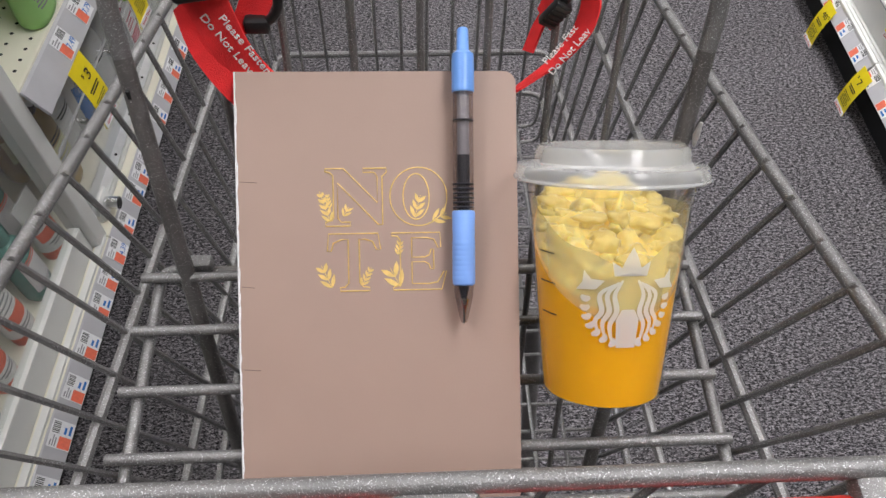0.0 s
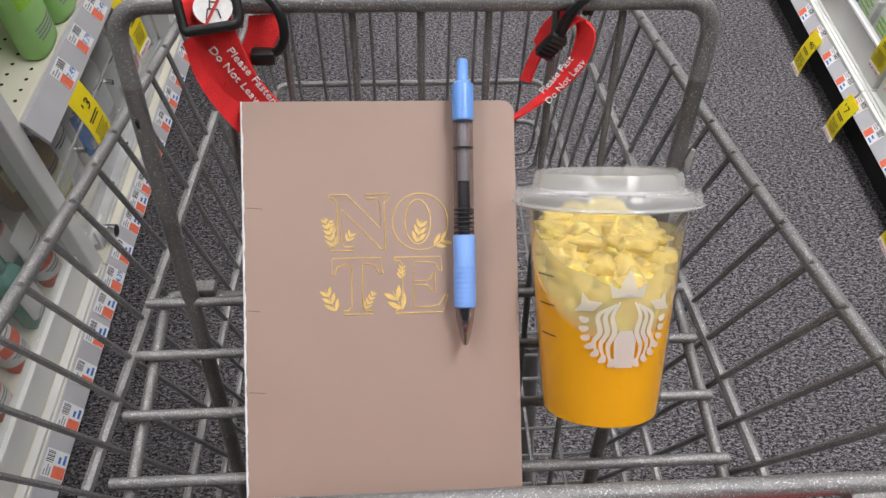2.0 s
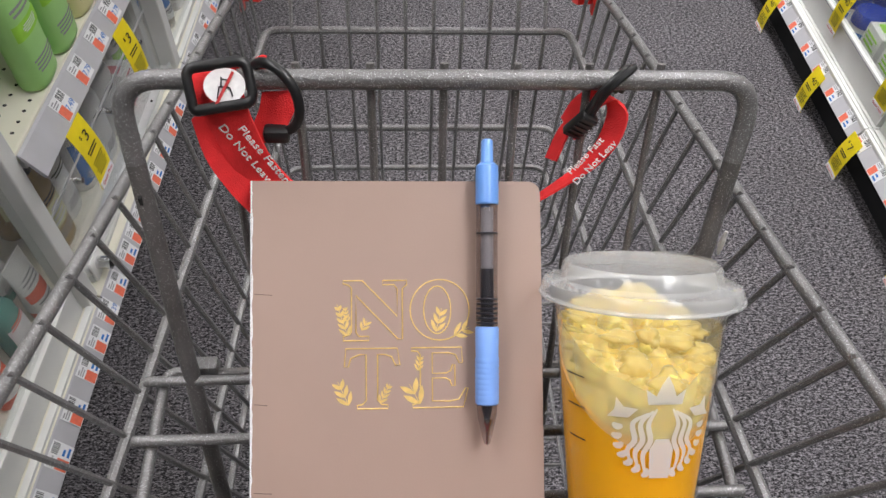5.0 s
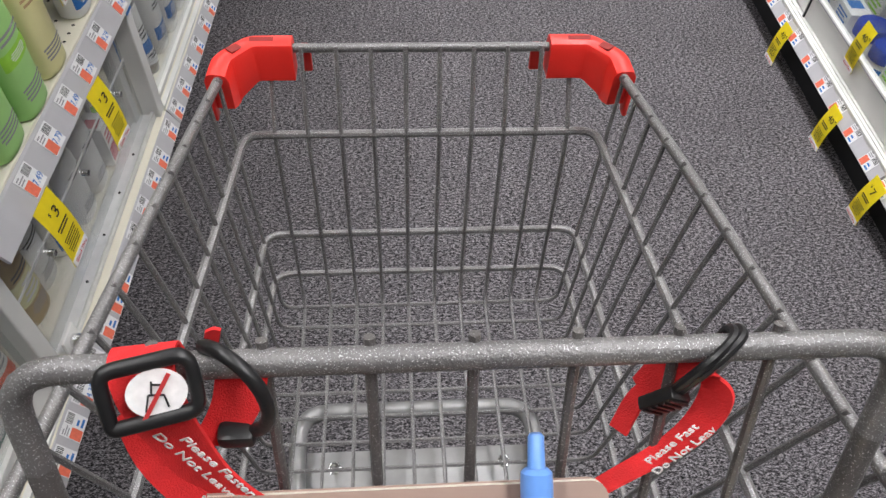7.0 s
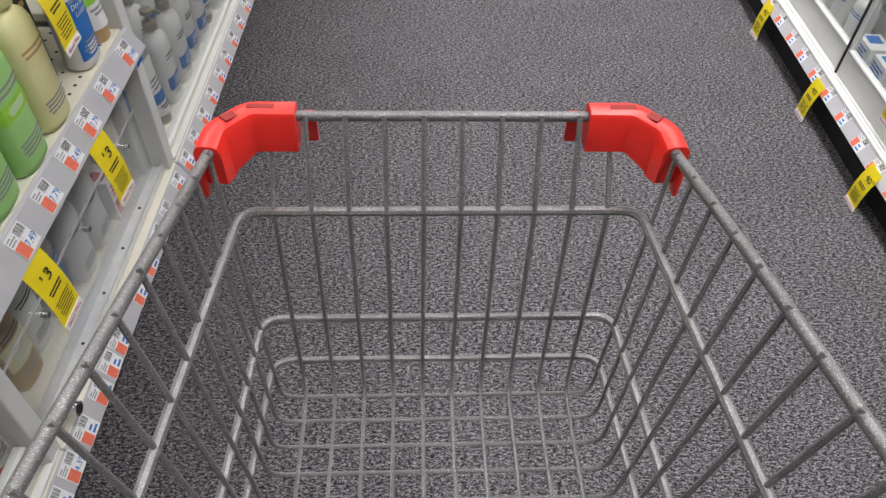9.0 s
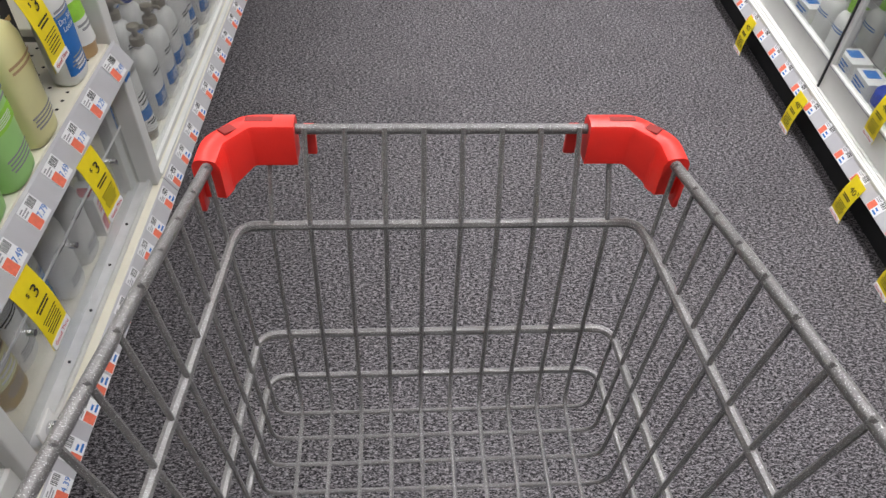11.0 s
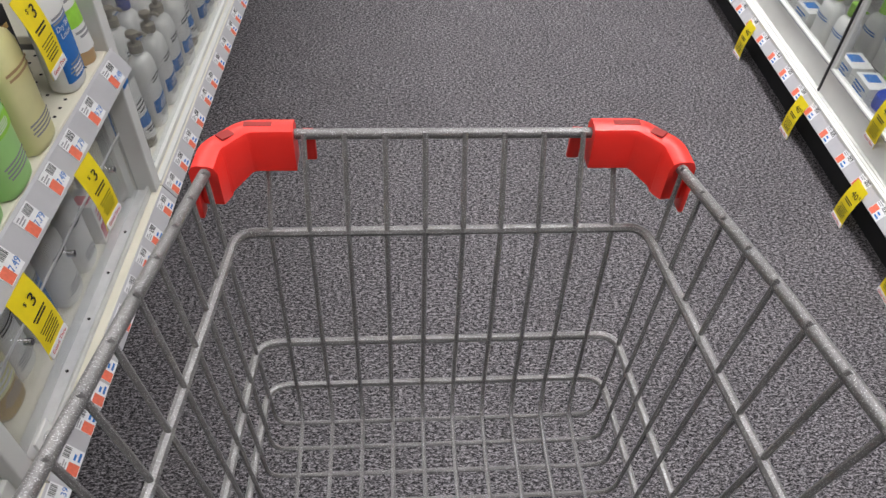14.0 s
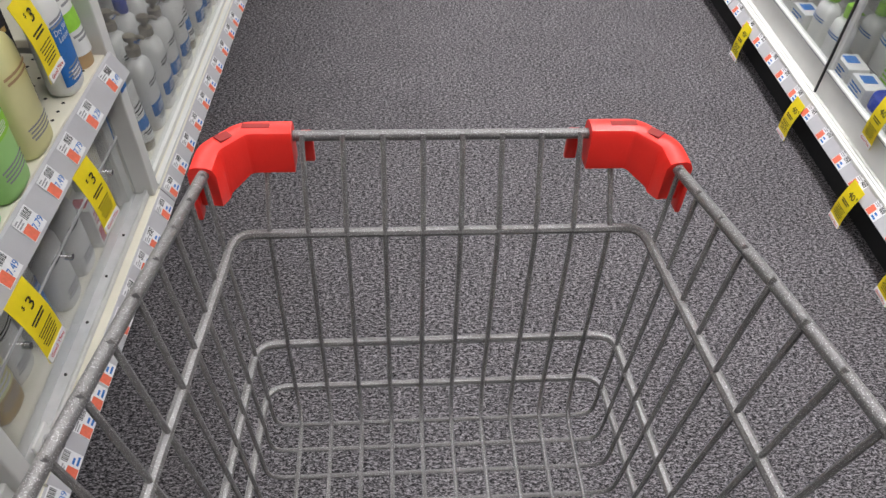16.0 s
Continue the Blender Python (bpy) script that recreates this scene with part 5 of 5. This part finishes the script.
# behind the acrylic door
for kind, y, x, lean in (("amber", 0.625, -0.735, 0), ("grey_green", 0.70, -0.745, 0), ("amber", 0.65, -0.83, 0), ("blue", 0.785, -0.735, 0), ("white", 0.84, -0.80, 0), ("grey_green", 0.955, -0.718, 0), ("grey_green", 0.868, -0.718, 0),
                         ("rose", 1.035, -0.715, 0), ("tan", 1.105, -0.735, 0), ("white", 0.90, -0.86, 0), ("grey_green", 0.99, -0.86, 0), ("dark", 0.74, -0.86, 0)):
    stock(kind, x, y, DECK, 0, lean)
# glass cabinet ahead
stock("tube", -0.688, 1.275, DECK)
for k in range(11):
    y = 1.350 + k * 0.094
    stock("pump" if k % 5 else "tube", -0.694 - 0.004 * (k % 2), y, DECK)
    stock("pump" if k % 3 else "blue", -0.785, y + 0.02, DECK)
    stock("white", -0.865, y, DECK)
for k in range(9):
    stock(("green_cap", "white", "teal")[k % 3], -0.80, 2.42 + k * 0.11, DECK)
# glass cabinet beside the cart
for k in range(11):
    y = -0.42 + k * 0.088
    stock("orange_tube" if k % 3 else "teal", -0.712, y, DECK)
    stock("teal", -0.795, y + 0.03, DECK)
    stock("orange_tube", -0.875, y, DECK)
for k in range(8):
    stock("teal" if k % 2 else "orange_tube", -0.84, -0.40 + k * 0.105, 0.4895)

# right-hand cabinets
for k, kind in enumerate(("rose", "rose", "rose", "big_jar", "big_jar", "green_box", "green_box", "green_box", "green_box", "big_jar", "big_jar", "care", "care", "green_cap", "green_cap", "care", "green_cap", "white", "green_cap", "care", "big_jar", "white", "green_box", "care")):
    y = 0.42 + k * 0.102
    stock(kind, 1.140, y, RDECK, 180)
    if kind in ("big_jar", "rose"):
        stock(kind, 1.235, y + 0.01, RDECK, 180)
    else:
        stock(("white", "green_cap", "green_box")[k % 3], 1.24, y + 0.02, RDECK, 180)
    stock(("green_cap", "white")[k % 2], 1.27, y, 0.5175, 180)
for key in set(kinds) - used:
    stock(key, -0.86, 3.5, DECK)

# price tags
for y in (-0.30, -0.18, -0.09, 0.02, 0.11, 0.19, 0.27, 0.35, 0.41, 0.535, 0.61, 0.665, 0.715, 0.83, 0.905, 0.985, 1.055):
    put_tag(LX, y, LZ, 1)
y = 1.15
while y < 3.4:
    put_tag(LX, y, LZ, 1)
    y += 0.087 + random.uniform(-0.012, 0.012)
for y, price in ((0.63, "7.49"), (0.72, "7.79"), (0.812, "7.49"), (0.897, "7.79"), (0.992, "9.29"), (1.105, "7.49")):
    put_tag(UX, y, UZ, 1, 0.6, price)
put_tag(LX, 0.47, LZ, 1, 0.5, "4.39")
y = 1.2
while y < 2.3:
    put_tag(-0.74, y, 0.455, 1)
    y += 0.12
y = 0.30
while y < 3.4:
    put_tag(RX, y, RZ, -1)
    y += 0.097 + random.uniform(-0.010, 0.010)
put_card(CARD3, UX + 0.004, 0.870, UZ + 0.006, 1, 8)
# Card placed to fit the camera's view; its hanger is added to hold it.
upper = put_card(CARD3, UX - 0.02, 0.925, 0.705, 1, 8)
part("hanger", tubed([(0, 0.001, -0.004), (0, 0.004, 0.010), (0, 0.105, 0.152)], 0.0012, 6), ALU, upper, "thin wire hanger added to hold the card")
for y, c in ((0.62, CARD7), (0.98, CARD7), (1.235, CARD40), (1.60, CARD40), (2.03, CARD40), (2.62, CARD40)):
    put_card(c, RX + 0.002, y, RZ + 0.026, -1, 8)
for y in (0.93, 1.02, 1.33):
    put_card(CARD40, 1.054, y, 0.29, -1, 4)

# cylinder lock on the acrylic door's foot
lock = thing("door_lock", in_aisle(-0.636, 0.545, 0.152), "chrome cylinder lock with white plate at the acrylic door", "lock")
part("plate", boxed(-0.002, -0.024, -0.020, 0.004, 0.024, 0.030, 0.002), BOTTLE_WHITE, lock)
part("cylinder", tubed([(0.0045, 0, 0.008), (0.030, 0, 0.008)], 0.0125, 20), CHROME, lock)
part("keyway", tubed([(0.0302, 0, 0.008), (0.0308, 0, 0.008)], 0.008, 16), HOLE, lock)
# blue shelf sign on the post
sign = thing("shelf_sign", in_aisle(-0.6265, 1.183, 0.415), "small blue shelf sign on the white post", "sign")
part("plate", boxed(0, -0.015, -0.022, 0.001, 0.015, 0.022), BLUE_PRINT, sign, smooth=False)
part("text_bar", boxed(0.0011, -0.006, -0.014, 0.0015, 0.002, 0.014), BLACK, sign, smooth=False)
# templates moved to real places
place(TAG, in_aisle(RX + 0.011 + 0.0, 3.45, RZ + 0.019) @ pose(0, 0, 0, 0, 0, -90) @ pose(0, 0, 0, 90 - LEAN, 0, 0))
place(CARD3, in_aisle(UX + 0.004, 0.603, UZ + 0.006) @ pose(0, 0, 0, 0, 0, 90) @ pose(0, 0, 0, -8, 0, 0))
place(CARD7, in_aisle(RX + 0.002, 2.75, RZ + 0.026) @ pose(0, 0, 0, 0, 0, -90) @ pose(0, 0, 0, -8, 0, 0))
place(CARD40, in_aisle(RX + 0.002, 3.0, RZ + 0.026) @ pose(0, 0, 0, 0, 0, -90) @ pose(0, 0, 0, -8, 0, 0))
